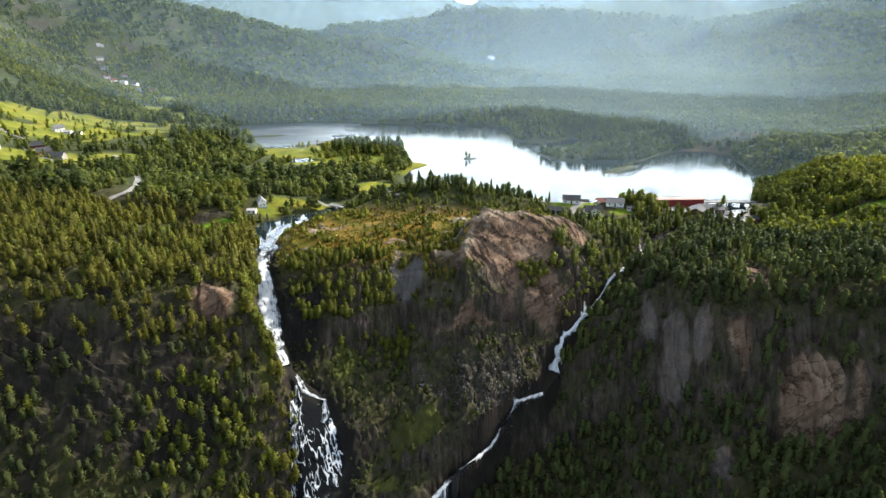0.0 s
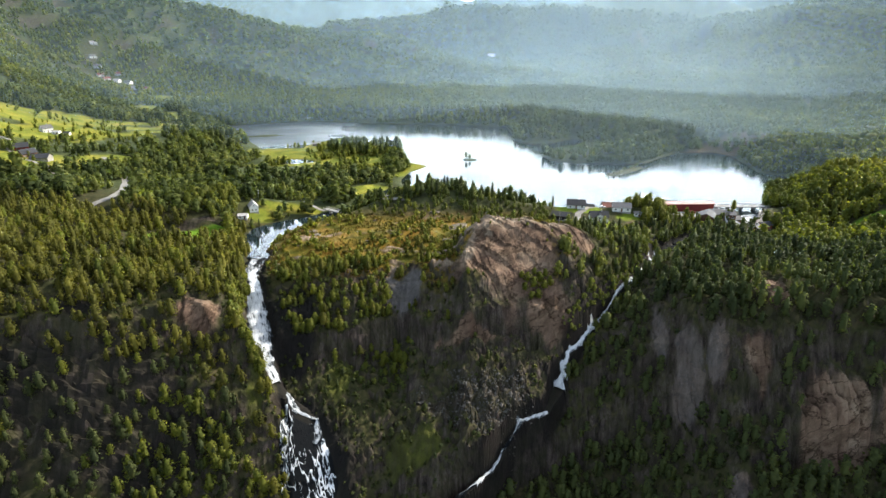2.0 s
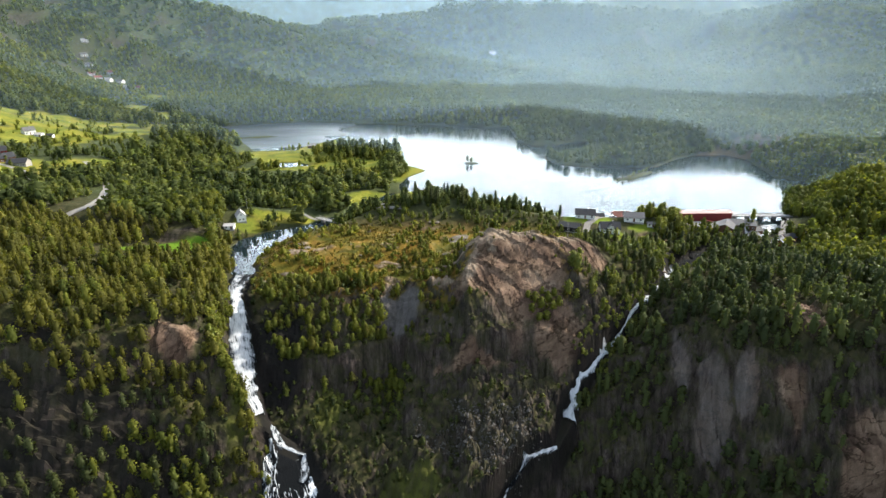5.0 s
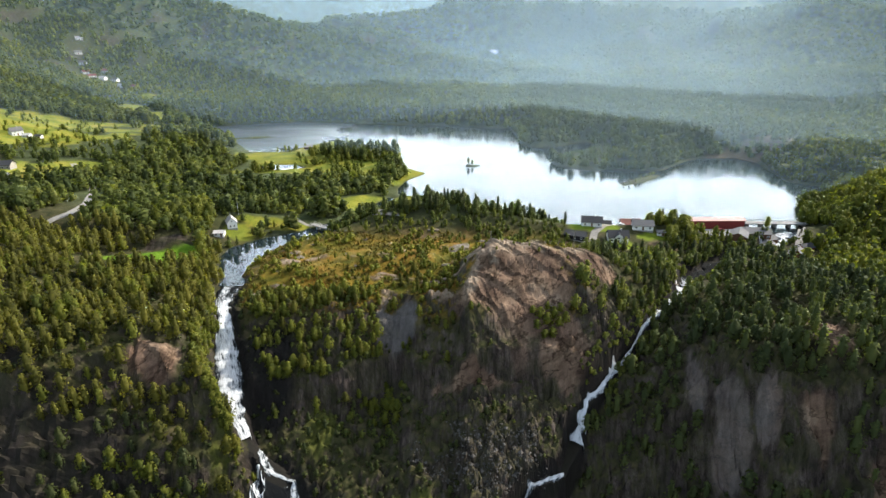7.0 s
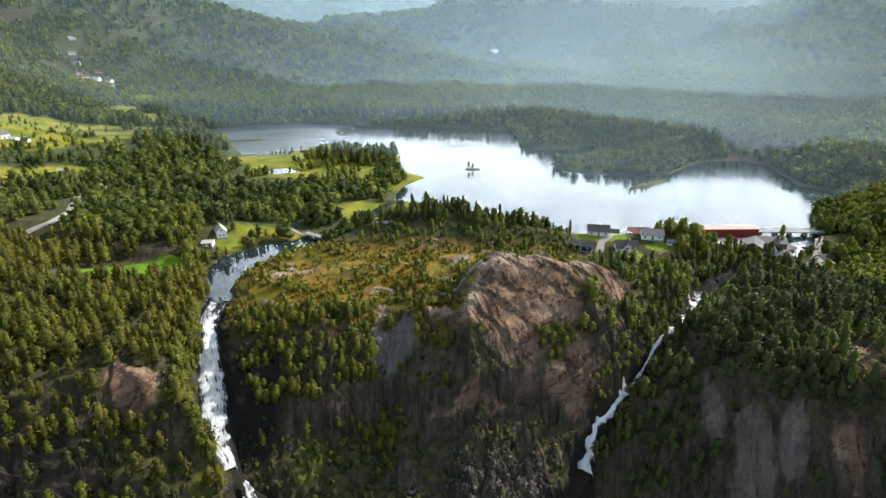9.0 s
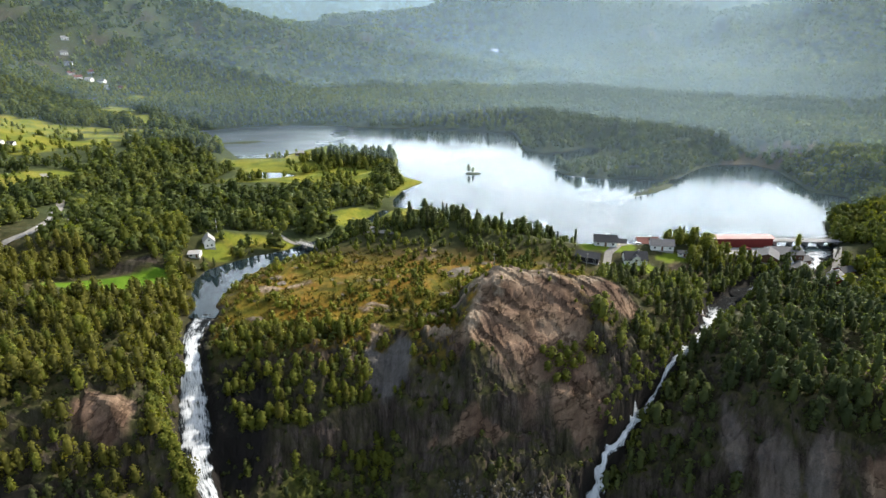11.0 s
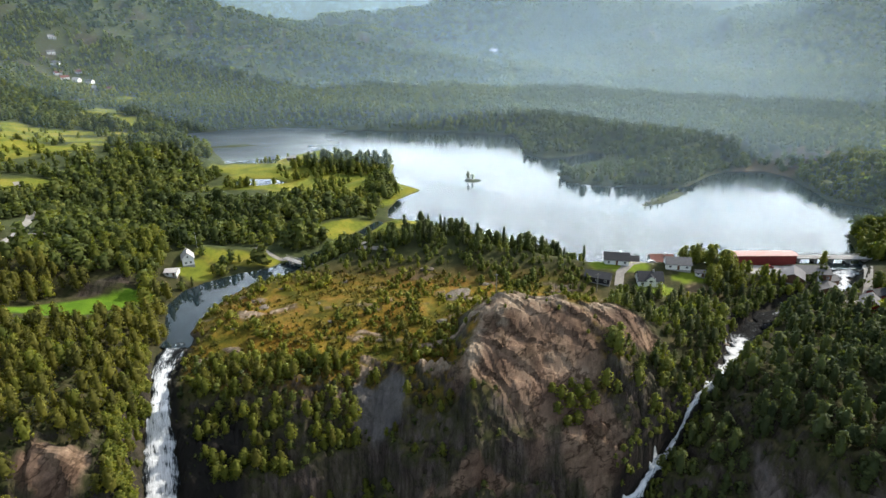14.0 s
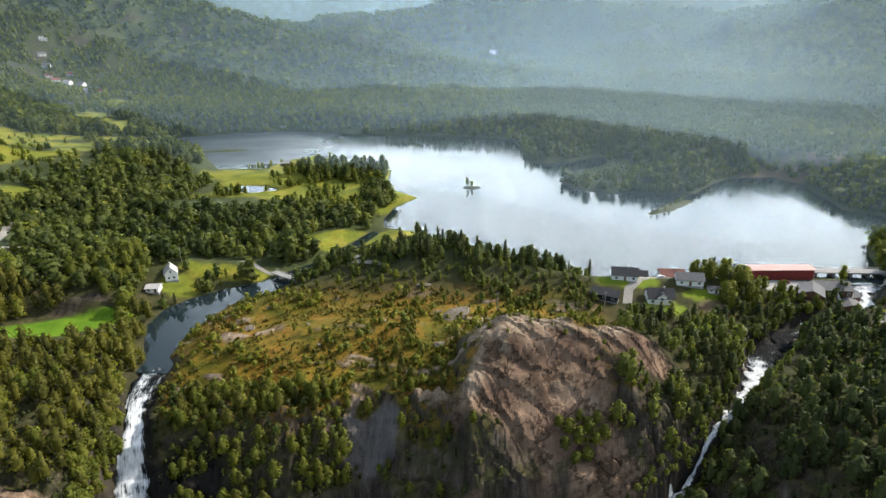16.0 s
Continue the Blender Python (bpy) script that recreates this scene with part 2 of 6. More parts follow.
def surface(x, y):
    """The land's height at x, y, and plan values for its cover."""
    wx = x + 2.2 * fbm(x, y, 22, 3, 5)
    wy = y + 2.5 * fbm(x, y, 19, 3, 8)
    xl = -84 - (wy - 90) * 0.42
    xr = knots(wy, (50, 66, 86, 96, 119, 150, 176, 205, 240), (-24, -12, 17, 36, 48, 81, 102, 131, 176))
    wl_, wr_ = ease(wx, xl + 5, xl - 5), ease(wx, xr - 5, xr + 5)
    near = left_side(wx, wy) * wl_ + right_side(wx, wy) * wr_ + middle(wx, wy) * (1 - wl_ - wr_)
    near = smax(near, knots(y, (0, 45, 70, 95, 120), (-110, -100, -90, -80, -70)), 5)
    far = far_land(x, y)
    w = ease(y, 205, 262) + (1 - ease(y, 205, 262)) * np.maximum(ease(x, 205, 290), ease(-x, 230, 330))
    z = near * (1 - w) + far * w
    low = ease(oval(x, y, -130, 320, 150, 120), 0.0, 0.5) * ease(y, 236, 262)
    z = z * (1 - 0.8 * low) + 0.4 * low
    pad = ease(oval(x, y, 144, 242, 32, 16), 0.0, 0.35)
    z = z * (1 - pad) + 1.0 * pad
    flat = np.maximum(ease(oval(x, y, -145, 452, 105, 78), -0.05, 0.25), ease(oval(x, y, -195, 425, 75, 70), 0.0, 0.4))
    z = z * (1 - 0.97 * flat) + flat * 0.8
    spit = ease(oval(x, y, 105, 455, 70, 78), 0.0, 0.45)
    z = z * (1 - 0.8 * spit) + 1.0 * spit
    # rugged rock on the steep faces, smoother on the scrubbed dome
    smooth = ease(np.maximum(oval(x, y, 20, 148, 29, 27), np.maximum(oval(x, y, 54, 163, 20, 10), np.maximum(oval(x, y, -117, 98, 9, 7), oval(x, y, -32, 140, 13, 12)))) + 0.12 * fbm(x, y, 10, 3, 29), 0, 0.25)
    steep = ease(wy, 155, 140) * ease(y, 30, 50) * (1 - 0.85 * smooth)
    crag = 1 - np.abs(fbm(x * 1.6 + 0.4 * y, y * 0.8, 15, 4, 31)) * 2
    z = z + steep * (2.4 * crag * (0.5 + 0.5 * vnoise(x / 26, y / 26, 35)) + 1.8 * fbm(x * 1.5, y * 0.9, 9, 4, 37) - 1.2 + 0.45 * fbm(x, y * 0.8, 3.2, 3, 39))
    # ledges and upright joints
    rocky = ease(wy, 162, 146) * ease(y, 30, 50) * (1 - smooth)
    q = z / 5.5 + 1.5 * fbm(x, y, 17, 4, 43) + 0.03 * x
    q = q - np.floor(q)
    z = z + rocky * 2.6 * (ease(q, 0.5, 0.98) - q) * ease(vnoise(x / 15, y / 15, 45), 0.25, 0.85)
    j = x / 5.5 + 0.12 * y + 1.1 * fbm(x, y, 16, 3, 47)
    j = j - np.floor(j)
    z = z + rocky * 1.1 * (np.minimum(j * 4, 1) * (1 - j) - 0.4) * ease(fbm(x, y, 21, 2, 49), -0.5, 0.3)
    # worn sheets that peel off the dome in slanting steps
    sheet = (0.45 * x + 0.8 * y) / 6.5 + 0.9 * fbm(x, y, 20, 4, 205)
    scale = (0.9 * x + 0.6 * y) / 3.6 + 1.2 * fbm(x, y, 12, 4, 207)
    sheet, scale = sheet - np.floor(sheet), scale - np.floor(scale)
    # broken blocks on the cliffs, broad worn sheets on the dome, outcrops in the heath
    bx, by = x + 1.5 * fbm(x, y, 6, 3, 53), y + 1.2 * fbm(x, y, 6, 3, 54)
    cliff = ease(np.maximum(np.maximum(oval(x, y, 142, 66, 24, 18), oval(x, y, 97, 92, 10, 18)), oval(x, y, 118, 86, 8, 9)) + 0.2 * fbm(x, y, 9, 3, 57), 0, 0.4)
    z = z + rocky * (1 - 0.9 * cliff) * (2.0 * facets(bx, by * 1.3, 7.0, 201) + 1.1 * facets(bx, by, 2.8, 203))
    z = z + smooth * ((0.4 + 1.2 * vnoise(x / 13, y / 13, 60)) * (0.5 - sheet) + 0.6 * (0.5 - scale) * ease(vnoise(x / 9, y / 9, 56), 0.35, 0.7) + 0.4 * facets(bx, by * 1.2, 4.0, 209) + 0.4 * fbm(x, y, 6, 4, 55))
    col = x / 4.6 + 0.05 * y + 0.5 * fbm(x, y, 14, 2, 67)
    down = np.clip((y - 50) / 28, 0, 1)
    z = z + cliff * (5.5 * (np.abs(np.sin(math.pi * col)) ** 0.5 - 0.6) + 4.0 * (vnoise(x / 7, y / 40, 69) - 0.5) + 26 * (ease(down, 0.38, 0.68) - down) * ease(x, 112, 124))
    outcrop = ease(fbm(x, y * 2.2, 13, 5, 81), 0.24, 0.40) * ease(wx, xl + 4, xl + 10) * ease(x, 62, 40) * ease(y, 132, 150) * ease(y, 226, 200)
    z = z + outcrop * (0.7 + 0.9 * facets(bx, by, 3.4, 209))
    knob = ease(vnoise(x / 4.2, y / 3.4, 59), 0.55, 0.8) * ease(oval(x, y, 24, 172, 36, 12) + 0.2 * fbm(x, y, 9, 2, 58), 0.05, 0.5)
    z = z + 1.6 * knob + 3.2 * np.exp(-((x + 117) / 8.5) ** 2 - ((y - 101) / 6) ** 2)
    z = z + 0.7 * fbm(x, y, 14, 4, 41) * ease(y, 700, 200) * (1 - 0.6 * smooth)
    # water bodies
    jig = 1.6 * fbm(x, y, 9, 3, 51)
    shore = np.minimum(np.minimum(to_shore(x, y, LAKE), to_shore(x, y, TARN)), to_shore(x, y, POOL) + 0.5)
    shore = shore + jig * np.clip(np.abs(shore) / 3, 0.15, 1)
    bank = 0.3 + 0.2 * shore + 0.010 * np.maximum(shore, 0) ** 2
    z = np.where(shore < 0, np.maximum(-4, 0.35 + 0.5 * shore), np.where(shore < 60, np.minimum(z, bank), z))
    z = np.where((shore > 0) & (y > 165) & (shore < 60) & (x < 60), np.maximum(z, np.minimum(0.4, 0.15 + 0.3 * shore)), z)
    for cx, cy, rx, ry, h in ((1, 415, 9, 4, 1.2), (-246, 556, 36, 6, 1.3), (136, 367, 30, 6, 1.0)):
        turn = 42 if cx == 136 else 6 if cx == -246 else 0
        o = oval(x, y, cx, cy, rx, ry, turn)
        z = np.where(o > -0.6, np.maximum(z, -2 + (2 + h) * ease(o + 0.15 * jig, -0.3, 0.5)), z)
    # stream beds
    dist, (bed, wide) = to_line(x, y, FALL)
    z = z + (bed - 0.5 - z) * ease(dist, wide * 1.7, wide * 0.9)
    dist2, (bed2, wide2) = to_line(x, y, BROOK)
    wide2 = np.maximum(wide2, 1.3)
    z = z + (bed2 - 0.5 - z) * ease(dist2, wide2 * 1.9, wide2 * 1.0)
    return z, shore, dist / wide, dist2 / wide2


def steps(*runs):
    out = []
    for a, b, d in runs:
        out.extend(np.linspace(a, b, max(1, round((b - a) / d)), endpoint=False))
    return np.array(out + [runs[-1][1]])


GX = steps((-3200, -900, 60), (-900, -450, 12), (-450, -240, 4), (-240, -130, 2), (-130, -12, 0.85), (-12, 66, 0.55), (66, 165, 0.9), (165, 200, 1.6), (200, 240, 2.2), (240, 450, 4), (450, 900, 12), (900, 3200, 60))
GY = steps((-400, 40, 40), (40, 50, 2.5), (50, 112, 0.85), (112, 172, 0.6), (172, 300, 2), (300, 480, 4), (480, 760, 8), (760, 1600, 17), (1600, 4700, 70))
MX, MY = np.meshgrid(GX, GY)
GZ, SHORE, NEARFALL, NEARBROOK = surface(MX, MY)


def ground_at(x, y):
    """Height of the finished ground sheet, by its own grid."""
    x, y = np.asarray(x, float), np.asarray(y, float)
    i = np.clip(np.searchsorted(GX, x) - 1, 0, len(GX) - 2)
    j = np.clip(np.searchsorted(GY, y) - 1, 0, len(GY) - 2)
    u, v = (x - GX[i]) / (GX[i + 1] - GX[i]), (y - GY[j]) / (GY[j + 1] - GY[j])
    return (GZ[j, i] * (1 - u) + GZ[j, i + 1] * u) * (1 - v) + (GZ[j + 1, i] * (1 - u) + GZ[j + 1, i + 1] * u) * v


def grid_value(field, x, y):
    i = np.clip(np.searchsorted(GX, x) - 1, 0, len(GX) - 2)
    j = np.clip(np.searchsorted(GY, y) - 1, 0, len(GY) - 2)
    return field[j, i]


# ---- cover of the ground ----
dzy, dzx = np.gradient(GZ, GY, GX)
SLOPE = np.hypot(dzx, dzy)
MEADOW = np.full(MX.shape, -1.0)
for m in MEADOWS:
    MEADOW = np.maximum(MEADOW, oval(MX, MY, *m))
MEADOW = MEADOW + 0.25 * fbm(MX, MY, 16, 3, 61) - 0.5 * ease(fbm(MX, MY, 30, 3, 63), 0.15, 0.5) * (MY > 260) * (MX < -240)
GRASS = ease(MEADOW, -0.05, 0.12) * ease(SHORE, -0.4, 0.4)
XL = -84 - (MY - 90) * 0.42
XR = np.interp(MY, (50, 66, 86, 96, 119, 150, 176, 205, 240), (-24, -12, 17, 36, 48, 81, 102, 131, 176))
HEATH = ease(MX, XL + 2, XL + 8) * ease(MX, 62, 40) * ease(MY, 132, 150) * ease(MY, 232, 205)
DOME = np.maximum(oval(MX, MY, 21, 151, 28, 25), oval(MX, MY, 54, 163, 20, 8)) + 0.35 * fbm(MX, MY, 12, 4, 71)
SLAB = np.full(MX.shape, -9.0)
for m in ((-32.5, 140.5, 13, 11), (-117, 99.5, 10, 6.5), (130, 108, 7, 12), (142, 66, 19, 13), (96, 92, 6, 14), (118, 86, 6, 7), (106, 92, 4, 8), (88, 115, 3, 11), (107, 56, 4, 8), (4, 121, 18, 2.2), (40, 131, 13, 12)):
    SLAB = np.maximum(SLAB, oval(MX, MY, *m))
SLAB = SLAB + 0.5 * fbm(MX, MY, 7, 4, 73)
OUTCROP = ease(fbm(MX, MY * 2.2, 13, 5, 81), 0.24, 0.40) * HEATH
SCRUBBED = np.maximum(np.maximum(ease(DOME, 0.0, 0.3), ease(SLAB, 0.0, 0.3)), OUTCROP)
BARE = SCRUBBED.copy()
LIMIT = np.where(MX < XL, 1.6, np.where(MX > XR, 1.35, 1.35 - 0.5 * ease(MX, -44, -28)))
BARE = np.maximum(BARE, ease(SLOPE + 0.9 * fbm(MX, MY, 12, 4, 77), LIMIT, LIMIT + 0.6) * ease(MY, 230, 200))
CRAG = np.maximum(np.maximum(oval(MX, MY, -160, 58, 40, 13), oval(MX, MY, -168, 88, 16, 7)), np.maximum(oval(MX, MY, -150, 68, 46, 20), oval(MX, MY, -178, 60, 40, 26))) + 0.5 * fbm(MX, MY, 11, 4, 89)
CRAG = ease(CRAG, 0.1, 0.4)
BARE = np.maximum(BARE, 0.7 * CRAG)
SCARP = ease(oval(MX, MY, -164, 204, 17, 3.5, 32) + 0.3 * fbm(MX, MY, 7, 3, 88), 0.0, 0.3)
BARE = np.maximum(BARE, SCARP)
SCREE = 0.8 * ease(oval(MX, MY, 6, 98, 36, 17) + 0.6 * fbm(MX, MY, 8, 4, 79), 0.2, 0.5)
LAWN = 0.65 * ease(np.maximum(np.maximum(oval(MX, MY, -62, 108, 9, 12), oval(MX, MY, -24, 82, 16, 9)), np.maximum(oval(MX, MY, -38, 66, 10, 4), oval(MX, MY, -94, 88, 5, 13))) + 0.4 * fbm(MX, MY, 8, 3, 87), 0.1, 0.4)
BARE = np.maximum(BARE * (1 - LAWN), SCREE)
BARE = np.maximum(BARE, 0.9 * OUTCROP)
FARBARE = ease(SLOPE + 0.7 * fbm(MX, MY, 30, 4, 83), 0.85, 1.05) * ease(MY, 640, 800) * ease(MY, 2600, 1900)
BARE = np.maximum(BARE, 0.8 * FARBARE)
WET_AND_SHADE = np.maximum(ease(NEARFALL, 3.0, 1.5) * np.where(MX < XL, 0.35, 1.0), ease(NEARBROOK, 3.4, 1.2) * 0.9)
# left crag: hillside shade painted as dark blots on the rock
WET_AND_SHADE = np.maximum(WET_AND_SHADE, 0.75 * CRAG * ease(fbm(MX, MY, 9, 3, 86), -0.7, 0.0))
# near-black patch on the ground right of the great fall
WET_AND_SHADE = np.maximum(WET_AND_SHADE, ease(oval(MX, MY, -84, 118, 16, 18) + 0.3 * fbm(MX, MY, 8, 3, 85), 0, 0.4))


# ---- mesh helpers ----
def mesh_from(name, verts, faces, smooth=False):
    """A mesh from arrays: verts n x 3, faces m x k (all of k corners)."""
    verts, faces = np.asarray(verts, np.float32), np.asarray(faces, np.int32)
    me = bpy.data.meshes.new(name)
    n, k = faces.shape
    me.vertices.add(len(verts))
    me.vertices.foreach_set("co", verts.ravel())
    me.loops.add(n * k)
    me.loops.foreach_set("vertex_index", faces.ravel())
    me.polygons.add(n)
    me.polygons.foreach_set("loop_start", np.arange(0, n * k, k, dtype=np.int32))
    me.polygons.foreach_set("use_smooth", np.full(n, smooth))
    me.update(calc_edges=True)
    return me


def give(me, name, values):
    a = me.attributes.new(name, "FLOAT", "POINT")
    a.data.foreach_set("value", np.asarray(values, np.float32).ravel())


def grid_faces(nx, ny):
    i = np.arange(nx * ny).reshape(ny, nx)
    return np.stack([i[:-1, :-1], i[:-1, 1:], i[1:, 1:], i[1:, :-1]], -1).reshape(-1, 4)


# ---- materials ----
class Nodes:
    """A node material with a Principled shader, and short ways to add nodes."""

    def __init__(self, name, rough=0.9, color=(0.5, 0.5, 0.5), metal=0.0, spec=0.3):
        self.mat = bpy.data.materials.new(name)
        self.mat.use_nodes = True
        self.n, self.l = self.mat.node_tree.nodes, self.mat.node_tree.links
        self.p = self.n["Principled BSDF"]
        self.out = self.n["Material Output"]
        self.p.inputs["Base Color"].default_value = (*color, 1)
        self.p.inputs["Roughness"].default_value = rough
        self.p.inputs["Metallic"].default_value = metal
        self.p.inputs["Specular IOR Level"].default_value = spec

    def noise(self, scale, detail=4, rough=0.6, stretch=None, turn=None):
        t = self.n.new("ShaderNodeTexNoise")
        t.inputs["Scale"].default_value, t.inputs["Detail"].default_value, t.inputs["Roughness"].default_value = scale, detail, rough
        pos = self.n.new("ShaderNodeNewGeometry").outputs["Position"]
        if turn:
            m = self.n.new("ShaderNodeMapping")
            m.inputs["Rotation"].default_value = [radians(a) for a in turn]
            self.l.new(pos, m.inputs[0])
            pos = m.outputs[0]
        if stretch:
            m = self.n.new("ShaderNodeVectorMath")
            m.operation = 'MULTIPLY'
            m.inputs[1].default_value = stretch
            self.l.new(pos, m.inputs[0])
            pos = m.outputs[0]
        self.l.new(pos, t.inputs["Vector"])
        return t.outputs["Fac"]

    def threads(self):
        """Noise drawn out along the flow of a stream."""
        c, t = self.n.new("ShaderNodeCombineXYZ"), self.n.new("ShaderNodeTexNoise")
        self.l.new(self.attr("across"), c.inputs[0])
        self.l.new(self.attr("along"), c.inputs[1])
        t.inputs["Scale"].default_value, t.inputs["Detail"].default_value, t.inputs["Roughness"].default_value = 1.0, 5, 0.7
        self.l.new(c.outputs[0], t.inputs["Vector"])
        return t.outputs["Fac"]

    def attr(self, name):
        a = self.n.new("ShaderNodeAttribute")
        a.attribute_name = name
        return a.outputs["Fac"]

    def island(self):
        return self.n.new("ShaderNodeNewGeometry").outputs["Random Per Island"]

    def ramp(self, fac, *stops):
        r = self.n.new("ShaderNodeValToRGB")
        e = r.color_ramp.elements
        while len(e) < len(stops):
            e.new(0.5)
        for k, (pos, col) in enumerate(stops):
            e[k].position, e[k].color = pos, (*col, 1)
        self.l.new(fac, r.inputs[0])
        return r.outputs[0]

    def mix(self, fac, a, b, mode='MIX'):
        m = self.n.new("ShaderNodeMix")
        m.data_type, m.blend_type = 'RGBA', mode
        for sock, v in ((m.inputs[0], fac), (m.inputs[6], a), (m.inputs[7], b)):
            if isinstance(v, (int, float)):
                sock.default_value = v
            elif isinstance(v, tuple):
                sock.default_value = (*v, 1)
            else:
                self.l.new(v, sock)
        return m.outputs[2]

    def math(self, op, a, b=0.0):
        m = self.n.new("ShaderNodeMath")
        m.operation, m.use_clamp = op, op in ('MULTIPLY', 'ADD')
        for sock, v in ((m.inputs[0], a), (m.inputs[1], b)):
            if isinstance(v, (int, float)):
                sock.default_value = v
            else:
                self.l.new(v, sock)
        return m.outputs[0]

    def color(self, sock):
        self.l.new(sock, self.p.inputs["Base Color"])

    def bump(self, height, dist, strength=1.0):
        b = self.n.new("ShaderNodeBump")
        b.inputs["Distance"].default_value, b.inputs["Strength"].default_value = dist, strength
        self.l.new(height, b.inputs["Height"])
        self.l.new(b.outputs[0], self.p.inputs["Normal"])


def ground_material():
    m = Nodes("ground", 0.95, spec=0.12)
    wood = m.ramp(m.noise(0.35, 6), (0.3, (0.022, 0.026, 0.010)), (0.5, (0.042, 0.042, 0.016)), (0.7, (0.075, 0.060, 0.030)))
    heath = m.ramp(m.noise(0.16, 7, 0.65), (0.28, (0.042, 0.043, 0.007)), (0.42, (0.100, 0.082, 0.010)), (0.54, (0.172, 0.116, 0.015)), (0.64, (0.20, 0.105, 0.020)), (0.76, (0.27, 0.185, 0.055)))
    tuft = m.ramp(m.noise(0.9, 5, 0.7), (0.32, (0.42, 0.44, 0.4)), (0.5, (0.9, 0.9, 0.9)), (0.68, (1.0, 0.98, 0.9)))
    patch = m.ramp(m.noise(0.045, 5, 0.6), (0.38, (0.55, 0.72, 0.5)), (0.5, (1, 1, 1)), (0.62, (1.0, 0.8, 0.75)))
    tussock = m.ramp(m.noise(0.5, 6, 0.7), (0.34, (0.6, 0.66, 0.55)), (0.52, (1, 1, 1)))
    heath = m.mix(0.9, m.mix(0.85, heath, patch, 'MULTIPLY'), tuft, 'MULTIPLY')
    grass = m.ramp(m.noise(0.06, 6, 0.6), (0.3, (0.075, 0.095, 0.013)), (0.45, (0.13, 0.15, 0.018)), (0.58, (0.19, 0.18, 0.022)), (0.75, (0.24, 0.195, 0.045)))
    grass = m.mix(0.8, grass, tussock, 'MULTIPLY')
    rock = m.ramp(m.noise(0.22, 9, 0.62, (1, 0.8, 0.5)), (0.28, (0.030, 0.026, 0.024)), (0.45, (0.066, 0.052, 0.045)), (0.6, (0.108, 0.084, 0.070)), (0.8, (0.18, 0.150, 0.13)))
    slab = m.ramp(m.noise(0.07, 8, 0.6, (1, 1, 0.6), (0, 30, 0)), (0.32, (0.105, 0.068, 0.050)), (0.44, (0.180, 0.116, 0.082)), (0.54, (0.255, 0.170, 0.117)), (0.66, (0.345, 0.248, 0.175)), (0.76, (0.45, 0.345, 0.25)))
    stain = m.ramp(m.noise(0.22, 6, 0.62, (0.45, 0.4, 1.0), (0, 38, 0)), (0.38, (0.34, 0.30, 0.28)), (0.52, (1, 1, 1)))
    slab = m.mix(0.75, slab, stain, 'MULTIPLY')
    joint = m.ramp(m.noise(0.13, 4, 0.6, (0.5, 0.5, 1.0), (0, 32, 0)), (0.474, (1, 1, 1)), (0.494, (0.26, 0.23, 0.21)), (0.506, (0.26, 0.23, 0.21)), (0.526, (1, 1, 1)))
    slab = m.mix(0.8, slab, joint, 'MULTIPLY')
    slab = m.mix(m.attr("bleached"), slab, m.ramp(m.noise(0.5, 7, 0.65), (0.35, (0.20, 0.145, 0.10)), (0.5, (0.34, 0.27, 0.195)), (0.65, (0.46, 0.39, 0.30))))
    slab = m.mix(m.attr("grey"), slab, m.ramp(m.noise(0.3, 8, 0.65, (1, 0.3, 0.2)), (0.35, (0.080, 0.073, 0.070)), (0.55, (0.150, 0.136, 0.128)), (0.72, (0.26, 0.23, 0.21))))
    pale = m.ramp(m.noise(0.28, 7, 0.68, (1, 0.3, 0.13)), (0.54, (0, 0, 0)), (0.66, (1, 1, 1)))
    rock = m.mix(m.math('MULTIPLY', pale, 0.4), rock, (0.22, 0.175, 0.155))
    rock = m.mix(m.attr("scrubbed"), rock, slab)
    streak = m.ramp(m.noise(0.5, 6, 0.68, (1, 0.16, 0.12)), (0.40, (0.28, 0.26, 0.25)), (0.58, (1, 1, 1)))
    rock = m.mix(m.math('SUBTRACT', 0.85, m.math('MULTIPLY', m.attr("scrubbed"), 0.6)), rock, streak, 'MULTIPLY')
    crack = m.ramp(m.noise(0.2, 5, 0.6, (1.3, 0.8, 0.28), (0, 12, 0)), (0.475, (1, 1, 1)), (0.497, (0.35, 0.34, 0.33)), (0.503, (0.35, 0.34, 0.33)), (0.525, (1, 1, 1)))
    fine = m.ramp(m.noise(0.45, 5, 0.65, (1.2, 0.8, 0.5)), (0.46, (1, 1, 1)), (0.5, (0.62, 0.6, 0.58)), (0.54, (1, 1, 1)))
    grain = m.ramp(m.noise(2.6, 5, 0.7), (0.3, (0.6, 0.6, 0.6)), (0.7, (1.0, 1.0, 1.0)))
    plain = m.math('SUBTRACT', 0.75, m.math('MULTIPLY', m.attr("scrubbed"), 0.6))
    rock = m.mix(plain, m.mix(plain, m.mix(0.9, rock, grain, 'MULTIPLY'), fine, 'MULTIPLY'), crack, 'MULTIPLY')
    moss = m.ramp(m.noise(0.12, 6, 0.7), (0.42, (0, 0, 0)), (0.6, (1, 1, 1)))
    rock = m.mix(m.math('MULTIPLY', m.math('MULTIPLY', moss, 0.4), m.math('SUBTRACT', 1.0, m.math('MULTIPLY', m.attr("scrubbed"), 0.75))), rock, (0.045, 0.05, 0.018))
    wood = m.mix(m.attr("canopy"), wood, m.ramp(m.noise(0.2, 6), (0.3, (0.030, 0.040, 0.016)), (0.7, (0.060, 0.072, 0.026))))
    c = m.mix(m.attr("heath"), wood, heath)
